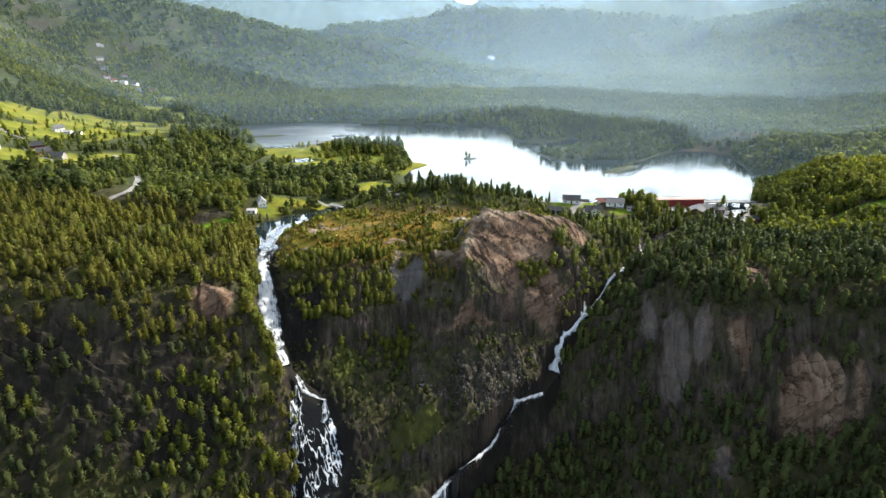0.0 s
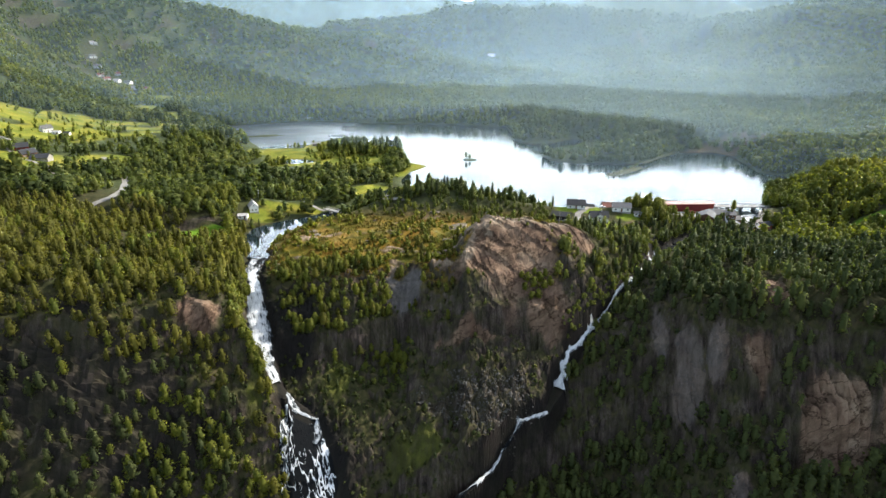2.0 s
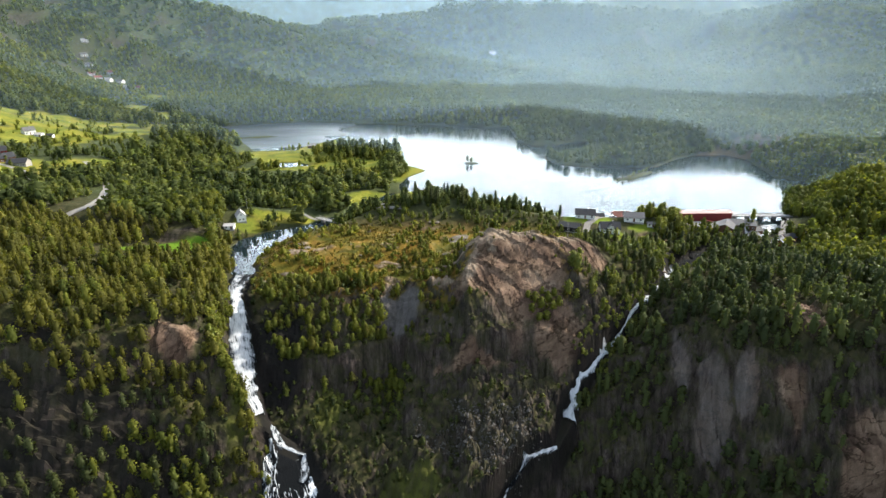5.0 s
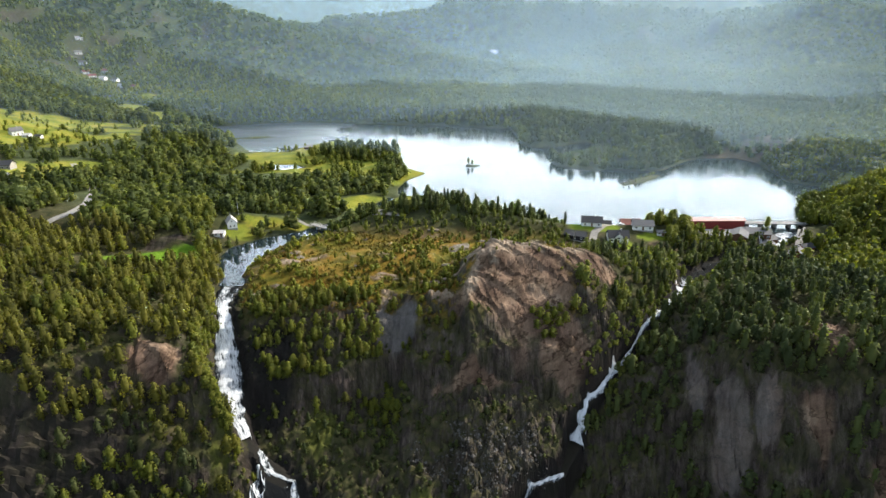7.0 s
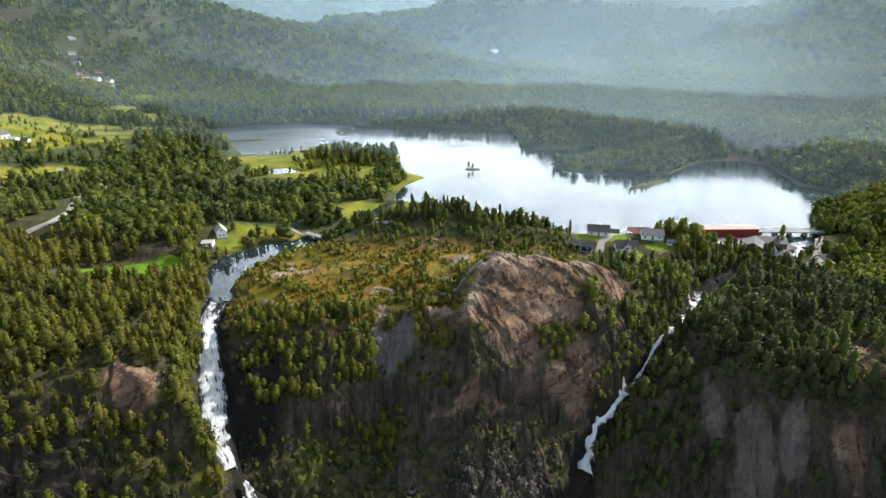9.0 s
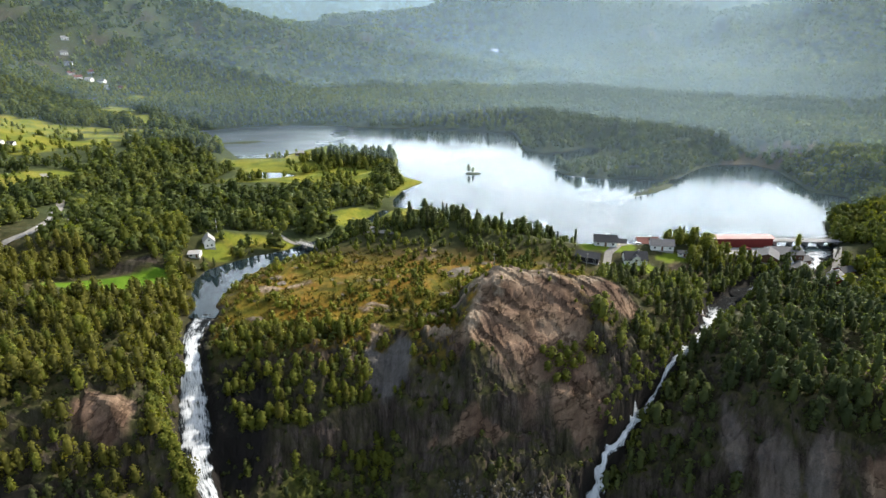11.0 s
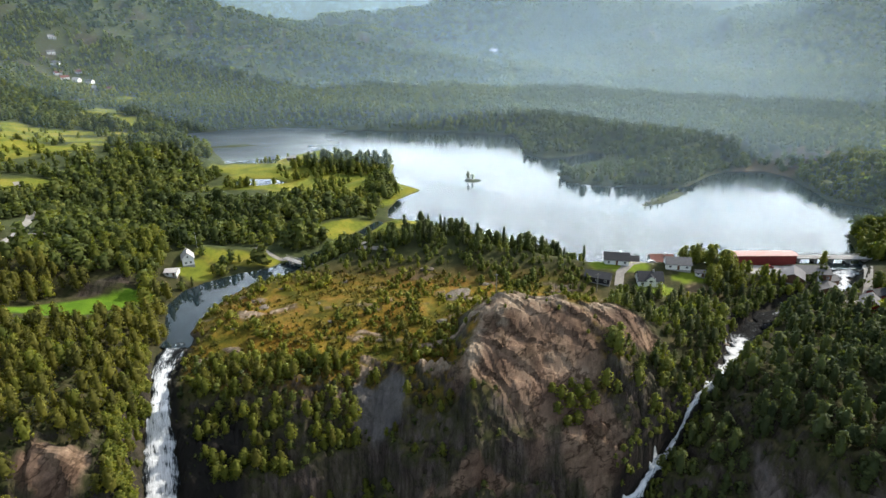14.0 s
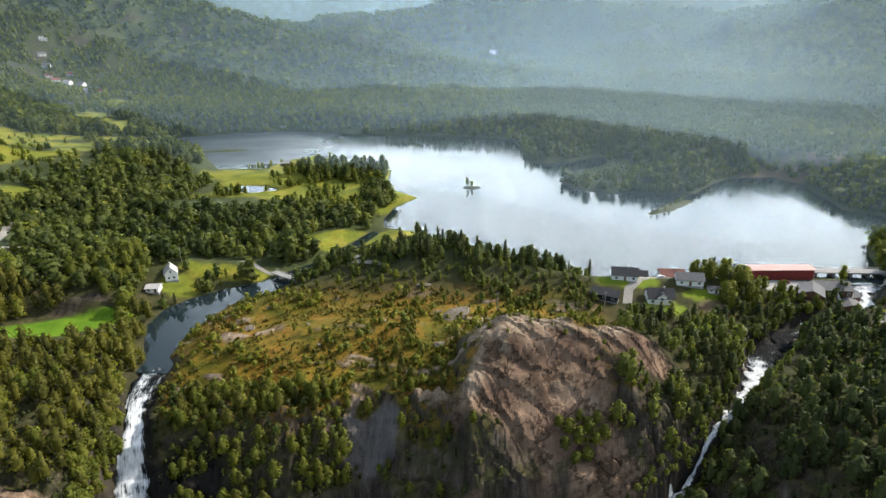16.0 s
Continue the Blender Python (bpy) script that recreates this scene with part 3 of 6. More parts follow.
    c = m.mix(m.attr("lawn"), c, m.mix(0.9, (0.075, 0.085, 0.014), tuft, 'MULTIPLY'))
    grass = m.mix(m.attr("lush"), grass, m.ramp(m.noise(0.12, 5, 0.6), (0.3, (0.060, 0.125, 0.008)), (0.7, (0.105, 0.185, 0.012))))
    c = m.mix(m.attr("grass"), c, grass)
    c = m.mix(m.attr("bare"), c, rock)
    # damp stream banks, plus the shade painted on the left crag
    wet = m.attr("wet")
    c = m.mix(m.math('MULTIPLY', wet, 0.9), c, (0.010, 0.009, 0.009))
    c = m.mix(m.attr("shoreline"), c, (0.13, 0.095, 0.055))
    m.color(c)
    m.l.new(m.math('SUBTRACT', 0.95, m.math('MULTIPLY', wet, 0.15)), m.p.inputs["Roughness"])
    m.bump(m.math('MULTIPLY', m.noise(0.8, 9, 0.7), m.math('SUBTRACT', 1.0, m.math('MULTIPLY', m.attr("scrubbed"), 0.6))), 0.4, 0.7)
    return m.mat


def water_material():
    m = Nodes("lake_water", 0.06, (0.012, 0.020, 0.022), 0.0, 0.5)
    m.p.inputs["IOR"].default_value = 1.33
    r = m.ramp(m.noise(0.012, 4, 0.6, (1, 2.5, 1)), (0.38, (0.09, 0.09, 0.09)), (0.62, (0.19, 0.19, 0.19)))
    m.l.new(m.math('ADD', r, m.math('MULTIPLY', m.attr("ripple"), 0.42)), m.p.inputs["Roughness"])
    return m.mat


def foam_material():
    m = Nodes("white_water", 0.7, (0.8, 0.82, 0.84), 0.0, 0.04)
    f = m.ramp(m.math('ADD', m.math('MULTIPLY', m.attr("foam"), 0.42), m.math('MULTIPLY', m.threads(), 0.75)),
               (0.53, (0.008, 0.009, 0.010)), (0.60, (0.11, 0.125, 0.135)), (0.66, (0.48, 0.50, 0.52)), (0.80, (0.70, 0.72, 0.74)))
    m.color(f)
    m.bump(m.noise(1.6, 5, 0.7, (1.5, 1, 0.25)), 0.4, 0.8)
    return m.mat


def leaf_material(name, dark, mid, light, glow=0.3):
    m = Nodes(name, 0.75, mid, 0.0, 0.25)
    t = m.math('ADD', m.math('MULTIPLY', m.attr("tint"), 0.62), m.math('MULTIPLY', m.island(), 0.38))
    c = m.ramp(t, (0.12, dark), (0.5, mid), (0.88, light))
    m.color(c)
    tr = m.n.new("ShaderNodeBsdfTranslucent")
    m.l.new(m.mix(1.0, c, (1.5, 1.5, 0.7), 'MULTIPLY'), tr.inputs[0])
    mx = m.n.new("ShaderNodeMixShader")
    mx.inputs[0].default_value = glow
    m.l.new(m.p.outputs[0], mx.inputs[1])
    m.l.new(tr.outputs[0], mx.inputs[2])
    m.l.new(mx.outputs[0], m.out.inputs[0])
    return m.mat


GROUND, WATER, FOAM = ground_material(), water_material(), foam_material()
STILL = Nodes("still_water", 0.03, (0.012, 0.020, 0.024), 0.0, 0.5)
STILL.p.inputs["IOR"].default_value = 1.33
STILL.bump(STILL.noise(0.6, 3, 0.5), 0.05, 0.25)
STILL = STILL.mat
LEAF_PINE = leaf_material("pine_needles", (0.037, 0.042, 0.008), (0.091, 0.092, 0.014), (0.162, 0.153, 0.024), 0.5)
# real spruces, and other trees whose shade is put into the leaf colour
LEAF_SPRUCE_SHADE = leaf_material("spruce_and_shaded_leaves", (0.020, 0.031, 0.011), (0.044, 0.057, 0.017), (0.080, 0.090, 0.024), 0.4)
LEAF_BIRCH = leaf_material("birch_leaves", (0.050, 0.070, 0.010), (0.108, 0.125, 0.016), (0.195, 0.195, 0.028), 0.5)
LEAF_LEAFY = leaf_material("broad_leaves", (0.042, 0.060, 0.014), (0.090, 0.114, 0.025), (0.168, 0.178, 0.036), 0.5)
LEAF_WOOD = leaf_material("mixed_leaves", (0.031, 0.047, 0.014), (0.069, 0.091, 0.024), (0.136, 0.148, 0.034), 0.5)
# leaf colour with the steep right-hand hill's shade put in
LEAF_SHADE = leaf_material("shade_toned_leaves", (0.034, 0.049, 0.018), (0.070, 0.090, 0.030), (0.125, 0.145, 0.042), 0.5)
BARK = Nodes("bark", 0.9, (0.09, 0.07, 0.055))
BARK.color(BARK.ramp(BARK.noise(3, 4), (0.35, (0.05, 0.04, 0.032)), (0.65, (0.16, 0.135, 0.115))))
BARK = BARK.mat


# ---- ground and water ----
me = mesh_from("ground", np.stack([MX, MY, GZ], -1).reshape(-1, 3), grid_faces(len(GX), len(GY)), True)
give(me, "grass", GRASS)
give(me, "heath", HEATH)
give(me, "bare", np.clip(BARE, 0, 1) * (1 - GRASS))
give(me, "wet", WET_AND_SHADE)
give(me, "scrubbed", SCRUBBED)
give(me, "lawn", LAWN)
give(me, "bleached", np.maximum(0.55 * OUTCROP, 0.6 * ease(np.maximum(oval(MX, MY, 26, 170, 46, 11), oval(MX, MY, 0, 156, 6, 20)) + 0.45 * fbm(MX, MY, 7, 4, 75), 0.1, 0.4)))
give(me, "grey", np.maximum(ease(oval(MX, MY, -32.5, 140.5, 15, 13) + 0.4 * fbm(MX, MY, 6, 3, 74), 0.05, 0.3), 0.7 * ease(MX, 72, 84) * ease(MX, 116, 104)))
give(me, "lush", ease(np.maximum(oval(MX, MY, -166, 188, 36, 12, 34), oval(MX, MY, 230, 192, 30, 14)), 0.0, 0.1) + 0.55 * ease(oval(MX, MY, 85, 220, 40, 25), 0, 0.1))
give(me, "canopy", ease(MY, 215, 260))
give(me, "shoreline", ease(SHORE, 1.2, 0.2) * ease(MY, 250, 290) * 0.12 + 0.9 * ease(np.maximum(oval(MX, MY, 262, 446, 62, 22, 10), oval(MX, MY, 105, 213, 9, 7)) + 0.3 * fbm(MX, MY, 14, 3, 72), 0.0, 0.3))
me.materials.append(GROUND)
rough_faces = (BARE[:-1, :-1] > 0.5) & (MY[:-1, :-1] < 232)
me.polygons.foreach_set("use_smooth", ~rough_faces.ravel())
tagged(new("ground", me), "valley ground with rock cliffs, heath, meadows and forest floor", "ground", kind="structure")

wx, wy = np.meshgrid(steps((-420, 340, 4)), steps((164.5, 720, 4)))
wet_near = np.minimum(np.minimum(to_shore(wx, wy, LAKE), to_shore(wx, wy, TARN)), to_shore(wx, wy, POOL)).ravel()
wf = grid_faces(wx.shape[1], wx.shape[0])
wf = wf[wet_near[wf].min(1) < 4]
me = mesh_from("lake", np.stack([wx, wy, 0 * wx], -1).reshape(-1, 3), wf, True)
give(me, "ripple", ease(-wx, 90, 260) * ease(wy, 440, 540))
me.materials.append(WATER)
me.materials.append(STILL)
centre = np.stack([wx.ravel()[wf].mean(1), wy.ravel()[wf].mean(1)])
me.polygons.foreach_set("material_index", ((centre[1] < 300) & (centre[0] < -60)).astype(np.int32))
tagged(new("water", me), "calm grey-blue lake and river pool reflecting a bright hazy sky", "lake", kind="structure")


def resample(pts, step):
    p = np.array(pts, float)
    d = np.concatenate([[0], np.cumsum(np.hypot(*(p[1:, :2] - p[:-1, :2]).T) + 0.6 * np.abs(p[1:, 2] - p[:-1, 2]))])
    s = np.arange(0, d[-1], step)
    return np.stack([np.interp(s, d, p[:, k]) for k in range(p.shape[1])], -1)


def stream(name, label, line, cols, foam, lift=0.35, seed=3, wander=0.5, ragged=0.45, pulse=0.0):
    """A sheet of rushing water that lies along a stream bed, rough and broken at its edges."""
    p = resample(line, 0.5)
    p[:, :2] = (p[:, :2] + np.roll(p[:, :2], 1, 0) + np.roll(p[:, :2], -1, 0)) / 3 if len(p) > 4 else p[:, :2]
    p[0, :2], p[-1, :2] = line[0][:2], line[-1][:2]
    t = np.gradient(p[:, :2], axis=0)
    t /= np.maximum(1e-6, np.hypot(t[:, 0], t[:, 1]))[:, None]
    side = np.stack([-t[:, 1], t[:, 0]], -1)
    u = np.linspace(-1, 1, cols)
    s = np.arange(len(p)) * 0.5
    uu, ss = np.meshgrid(u, s)
    p[:, 3] *= np.maximum(0.35, 1 + pulse * fbm(s, 0 * s + 3.7 * seed, 7, 3, seed + 12))
    p[:, :2] += side * (wander * p[:, 3] * (fbm(s, 0 * s + seed, 9, 3, seed + 2) + 0.5 * fbm(s, 0 * s, 3, 2, seed + 4)))[:, None]
    edge = 1 + ragged * fbm(ss, np.sign(uu) * 40 + 0 * ss, 4, 3, seed)
    off = uu * p[:, 3][:, None] * edge
    x = p[:, 0][:, None] + side[:, 0][:, None] * off
    y = p[:, 1][:, None] + side[:, 1][:, None] * off
    z = np.maximum(p[:, 2][:, None], ground_at(x, y) - 0.1) + lift * (1 - uu ** 4) + 0.35 * fbm(uu * p[:, 3][:, None] * 3, ss, 3, 3, seed + 5) * (1 - uu ** 2)
    z = np.where(np.abs(uu) > 0.99, np.minimum(z, ground_at(x, y) - 0.15), z)
    me = mesh_from(name, np.stack([x, y, z], -1).reshape(-1, 3), grid_faces(cols, len(p)), True)
    give(me, "foam", np.interp(s, np.linspace(0, s[-1], len(foam)), foam)[:, None] + 0.42 * fbm(uu * 6, ss, 2.5, 3, seed + 9) - 0.4 * np.abs(uu) ** 3)
    fine = 2.2 if ragged > 0.8 else 1.0
    give(me, "across", off * 2.0 * fine + seed)
    give(me, "along", ss * 0.16 * fine * 1.2 + seed * 3)
    me.materials.append(FOAM)
    return tagged(new(name, me), label, "waterfall", kind="structure")


stream("waterfall", "tall white waterfall pouring down a dark wet cliff", FALL[:9], 19, (0.46, 0.56, 0.82, 0.90, 0.84, 0.80, 0.78, 0.72), wander=0.15, ragged=0.3)
# the cascade under it: two broken curtains and thin threads over dark rock
stream("cascade", "broken white curtain of a cascade over dark rock", ((-82, 98, -41, 0.8), (-80, 93, -45, 2.1), (-76.5, 91.5, -48, 1.2)), 13, (0.85, 0.62, 0.62), 0.4, 60, 0.3, 0.9)
stream("cascade", "broken white curtain of a cascade over dark rock", ((-81.5, 92, -46, 1.0), (-81.5, 86, -50, 1.8), (-80.4, 80, -53, 1.9), (-79, 75, -58, 1.2)), 13, (0.8, 0.6, 0.55, 0.5), 0.4, 67, 0.4, 0.9)
stream("cascade", "broken white curtain of a cascade over dark rock", ((-78, 92, -48.3, 0.5), (-72, 92, -49, 0.6), (-68, 92, -49.8, 0.9), (-67, 88, -53, 1.9), (-67, 83, -57, 1.8)), 13, (0.85, 0.7, 0.62, 0.6), 0.4, 74, 0.3, 0.9)


def cascade_fan():
    """A fan of wet rock under the curtains, netted over with thin white threads of water."""
    fu, fs = np.meshgrid(np.linspace(0, 1, 120), np.linspace(0, 1, 150))
    y = 91 - 33 * fs
    lo, hi = np.interp(y, (58, 72, 80, 91), (-79, -81, -83, -83)), np.interp(y, (58, 65, 72, 80, 87, 91), (-62, -57, -55, -59, -64.5, -68))
    x = lo + (hi - lo) * fu
    a, d = x + 0.35 * y, -1.6 * y
    bend = 1.6 * fbm(a, d, 5, 3, 412)
    net = np.maximum(np.exp(-(fbm(a + 0.5 * bend, d * 0.30, 4.2, 3, 401) / 0.045) ** 2), 0.95 * np.exp(-(fbm(a - 0.5 * bend, d * 0.36, 3.2, 3, 405) / 0.04) ** 2))
    banks = np.maximum(np.exp(-((fu - 0.10 - 0.05 * fbm(d, 0 * d, 8, 3, 407)) / 0.09) ** 2), np.exp(-((fu - 0.86 - 0.07 * fbm(d, 0 * d + 9, 8, 3, 408)) / 0.10) ** 2))
    white = net * (0.78 + 0.22 * ease(fbm(a, d * 0.5, 8, 3, 409), -0.3, 0.25)) + 0.6 * banks * vnoise(a / 0.9, d / 2.5, 410)
    white = white * ease(np.minimum(fu, 1 - fu), 0.0, 0.05) * np.where(fs < 0.32, ease(np.abs(fu - 0.5), 0.15, 0.3), 1.0)
    me = mesh_from("cascade", np.stack([x, y, ground_at(x, y) + 0.1 + 0.3 * np.clip(white, 0, 1) - 0.5 * ease(np.minimum(np.minimum(fu, 1 - fu), 0.4 * fs), 0.03, 0.0)], -1).reshape(-1, 3), grid_faces(120, 150), True)
    give(me, "foam", 1.15 * white)
    give(me, "across", a * 2.5)
    give(me, "along", d * 0.4)
    me.materials.append(FOAM)
    return tagged(new("cascade", me), "braided white cascade spreading in thin threads over black rock", "waterfall", kind="structure")


cascade_fan()
stream("waterfall", "narrow white waterfall winding down a rocky gully", BROOK[:12], 13, (0.5, 0.7, 0.7, 0.75, 0.75, 0.65, 0.7, 0.3, 0.15, 0.2, 0.85, 0.8, 0.8, 0.8, 0.9, 0.9, 0.9, 0.95, 0.95, 0.95, 0.95), 0.35, 3, 0.6, 0.9, 0.9)
stream("cascade", "narrow white stream tumbling down the valley floor", BROOK[12:], 9, (0.9, 0.85, 0.3, 0.8, 0.85, 0.1, 0.8, 0.85, 0.8, 0.85), 0.35, 13, 0.8, 1.0, 1.2)


# ---- trees ----
def cards(centres, normals, size, rng, upright=0.5, slim=0.75):
    """Leaf clumps: bent diamonds of two triangles each."""
    n = len(centres)
    a = rng.normal(size=(n, 3)) + (0, 0, upright)
    a -= normals * np.sum(a * normals, 1, keepdims=True)
    a /= np.linalg.norm(a, axis=1, keepdims=True)
    b = np.cross(normals, a)
    s = size * rng.uniform(0.6, 1.3, (n, 1))
    bend = normals * s * rng.uniform(-0.3, 0.15, (n, 1))
    v = np.stack([centres + a * s + bend, centres + b * s * slim, centres - a * s + bend, centres - b * s * slim], 1).reshape(-1, 3)
    k = np.arange(n)[:, None] * 4
    f = np.concatenate([k + [[0, 1, 3]], k + [[1, 2, 3]]], 0)
    return v, f


def outline(kind, t):
    """Half width of a crown at t from its foot to its tip, for a tree one metre high."""
    t = np.clip(t, 0, 1)
    if kind == "spruce":
        return 0.19 * (1 - t) ** 0.85 * (0.8 + 0.2 * np.cos(t * 34)) + 0.004
    if kind == "pine":
        return 0.22 * np.minimum(1, 0.6 + 1.4 * t) * (1 - t) ** 0.5 * (0.9 + 0.1 * np.cos(t * 19)) + 0.006
    return 0.225 * np.minimum(1, 0.55 + 1.5 * t) * (1 - t ** 1.7) ** 0.55 + 0.006


def crown_of(kind, count, size, rng, rings=5, segs=6):
    """Crown of a tree one metre high: a lumpy dense heart and leaf clumps round it. Points, faces, normals."""
    foot = {"spruce": 0.08, "pine": 0.16, "birch": 0.10}[kind]
    lobe_a, lobe_t, lobe_r = rng.uniform(0, 6.28, 7), rng.uniform(0, 1, 7), rng.uniform(-0.28, 0.38, 7)
    amount = 0.3 if kind == "spruce" else 1.0

    def lumps(a, t):
        d = 1 - np.cos(a[:, None] - lobe_a[None])
        return 1 + amount * np.sum(lobe_r * np.exp(-d * 2.2 - ((t[:, None] - lobe_t) / 0.2) ** 2), 1)

    def normal(a, t):
        n = np.stack([np.cos(a), np.sin(a), 0.25 + 1.3 * (t - 0.35)], -1)
        return n / np.linalg.norm(n, axis=1, keepdims=True)

    tt = np.repeat((np.arange(rings) + 0.5) / rings, segs)
    aa = np.tile(np.arange(segs) * 2 * math.pi / segs, rings) + np.repeat(np.arange(rings) % 2, segs) * math.pi / segs
    rr = outline(kind, tt) * lumps(aa, tt) * rng.uniform(0.42, 0.8, len(tt))
    z = foot + (1 - foot) * (tt + rng.uniform(-0.06, 0.06, len(tt)))
    core = np.concatenate([np.stack([rr * np.cos(aa), rr * np.sin(aa), z], -1), [(0, 0, foot), (0, 0, 0.985)]])
    f = []
    for r in range(rings - 1):
        for i in range(segs):
            j = (i + 1) % segs
            p, q = r * segs, (r + 1) * segs
            f += [(p + i, p + j, q + i), (p + j, q + j, q + i)]
    lo, hi = rings * segs, rings * segs + 1
    for i in range(segs):
        j = (i + 1) % segs
        f += [(i, lo, j), ((rings - 1) * segs + i, (rings - 1) * segs + j, hi)]
    cn = np.concatenate([normal(aa, tt), [(0, 0, -1), (0, 0, 1)]])
    t, a = rng.uniform(0.0, 1.0, count) ** 0.9, rng.uniform(0, 6.28, count)
    r = outline(kind, t) * lumps(a, t) * rng.uniform(0.75, 1.3, count)
    n = normal(a, t)
    tilt = n + rng.normal(size=(count, 3)) * 0.55
    v2, f2 = cards(np.stack([r * np.cos(a), r * np.sin(a), foot + (1 - foot) * t], -1), tilt / np.linalg.norm(tilt, axis=1, keepdims=True), size, rng, 0.2 if kind == "birch" else 0.9, 0.8 if kind == "birch" else 0.68)
    soft = n + rng.normal(size=(count, 3)) * 0.22
    n2 = np.repeat(soft / np.linalg.norm(soft, axis=1, keepdims=True), 4, 0)
    return np.concatenate([core, v2]), np.concatenate([np.array(f), f2 + len(core)]), np.concatenate([cn, n2])


def trunk_of(sides, top, r):
    """Tapered trunk of a tree one metre high, with a few limbs."""
    vs, fs = [], []

    def limb(a, b, ra, rb):
        a, b = np.array(a, float), np.array(b, float)
        ax = (b - a) / np.linalg.norm(b - a)
        u = np.cross(ax, [0.3, 0.9, 0.1])
        u /= np.linalg.norm(u)
        w = np.cross(ax, u)
        k = sum(len(v) for v in vs)
        an = np.arange(sides) * 2 * math.pi / sides
        ring = np.cos(an)[:, None] * u + np.sin(an)[:, None] * w
        vs.append(np.concatenate([a + ring * ra, b + ring * rb]))
        for i in range(sides):
            j = (i + 1) % sides
            fs.append((k + i, k + j, k + sides + j))
            fs.append((k + i, k + sides + j, k + sides + i))
    limb((0, 0, -0.06), (0.008, 0, top * 0.5), r, r * 0.65)
    limb((0.008, 0, top * 0.5), (0, 0.01, top), r * 0.65, r * 0.15)
    for k in range(5):
        a, h = k * 2.4, 0.3 + 0.1 * k
        limb((0, 0, h), (0.15 * math.cos(a), 0.15 * math.sin(a), h + 0.09), r * 0.4, r * 0.1)
    return np.concatenate(vs), np.array(fs)


def forest(name, label, x, y, kind, heights, detail, size, leaf, seed, wide=1.0, sink=0.25, trunks=True, vary=1.0):
    """Many trees as one body of woodland: crowns in one mesh, trunks in another."""
    rng = np.random.default_rng(seed)
    rings, segs = (4, 5) if detail >= 40 else (3, 5) if detail > 20 else (2, 4)
    protos = [crown_of(kind, detail, size, rng, rings, segs) for _ in range(6)]
    z = ground_at(x, y) - sink
    pick = rng.integers(0, 6, len(x))
    V, F, T, N, base = [], [], [], [], 0
    for k, (pv, pf, pn) in enumerate(protos):
        sel = np.where(pick == k)[0]
        if not len(sel):
            continue
        a = rng.uniform(0, 6.28, len(sel))
        h = heights[sel]
        w = h * wide * rng.uniform(1.0, 1.5, len(sel))
        ca, sa_ = np.cos(a)[:, None], np.sin(a)[:, None]
        vx = (pv[:, 0] * ca - pv[:, 1] * sa_) * w[:, None] + x[sel][:, None]
        vy = (pv[:, 0] * sa_ + pv[:, 1] * ca) * w[:, None] + y[sel][:, None]
        vz = pv[:, 2] * h[:, None] + z[sel][:, None]
        V.append(np.stack([vx, vy, vz], -1).reshape(-1, 3))
        N.append(np.stack([pn[:, 0] * ca - pn[:, 1] * sa_, pn[:, 0] * sa_ + pn[:, 1] * ca, pn[:, 2] + 0 * ca], -1).reshape(-1, 3))
        F.append((pf[None] + (np.arange(len(sel)) * len(pv))[:, None, None]).reshape(-1, 3) + base)
        T.append(np.repeat(np.clip(0.5 + vary * (0.4 * fbm(x[sel], y[sel], 34, 3, 91) + rng.normal(0, 0.15, len(sel))) + 0.35 * fbm(x[sel], y[sel], 160, 3, 93), 0, 1), len(pv)))
        base += len(sel) * len(pv)
    crowns = sum(len(f) for f in F)
    if trunks:
        th, tr = heights[:, None] * [0.0, 0.0, 0.0, 0.75], heights[:, None] * 0.016
        an = np.array([0, 2.1, 4.2])
        bx = np.concatenate([x[:, None] + np.cos(an) * tr, x[:, None]], 1)
        by = np.concatenate([y[:, None] + np.sin(an) * tr, y[:, None]], 1)
        bz = z[:, None] - 0.3 + th
        V.append(np.stack([bx, by, bz], -1).reshape(-1, 3))
        k = np.arange(len(x))[:, None, None] * 4 + base
        F.append((k + np.array([[0, 1, 3], [1, 2, 3], [2, 0, 3]])[None]).reshape(-1, 3))
        T.append(np.zeros(len(x) * 4))
        N.append(np.tile([(-0.5, -0.8, 0.1), (0.9, -0.3, 0.1), (0, 0.9, 0.1), (0, -0.7, 0.7)], (len(x), 1)))
    me = mesh_from(name, np.concatenate(V), np.concatenate(F), True)
    me.normals_split_custom_set_from_vertices(np.concatenate(N).astype(np.float32))
    give(me, "tint", np.concatenate(T))
    me.materials.append(leaf)
    me.materials.append(BARK)
    index = np.zeros(len(me.polygons), np.int32)
    index[crowns:] = 1
    me.polygons.foreach_set("material_index", index)
    return tagged(new(name, me), label, "forest", kind="stuff")


# plots kept open: yard of the house by the pool, a field, river houses, the hamlet
CLEAR = ((-143, 220, 9, 8, 0), (-143, 234, 9, 8, 0), (-163, 182, 32, 14, 34), (-164, 201, 17, 5, 32), (166, 194, 8, 6, 0), (175, 203, 8, 6, 0), (168, 206, 16, 4, 60), (158, 226, 14, 8, 0), (100, 466, 40, 36, 0), (111, 173, 17, 7, 47), (-226, 224, 13, 27, 8), (-240, 260, 11, 18, 25), (-126, 257, 28, 7, 5), (144, 241, 24, 6, 0), (-548, 768, 48, 15, 12), (-606, 818, 16, 20, 0), (-486, 664, 14, 14, 0))


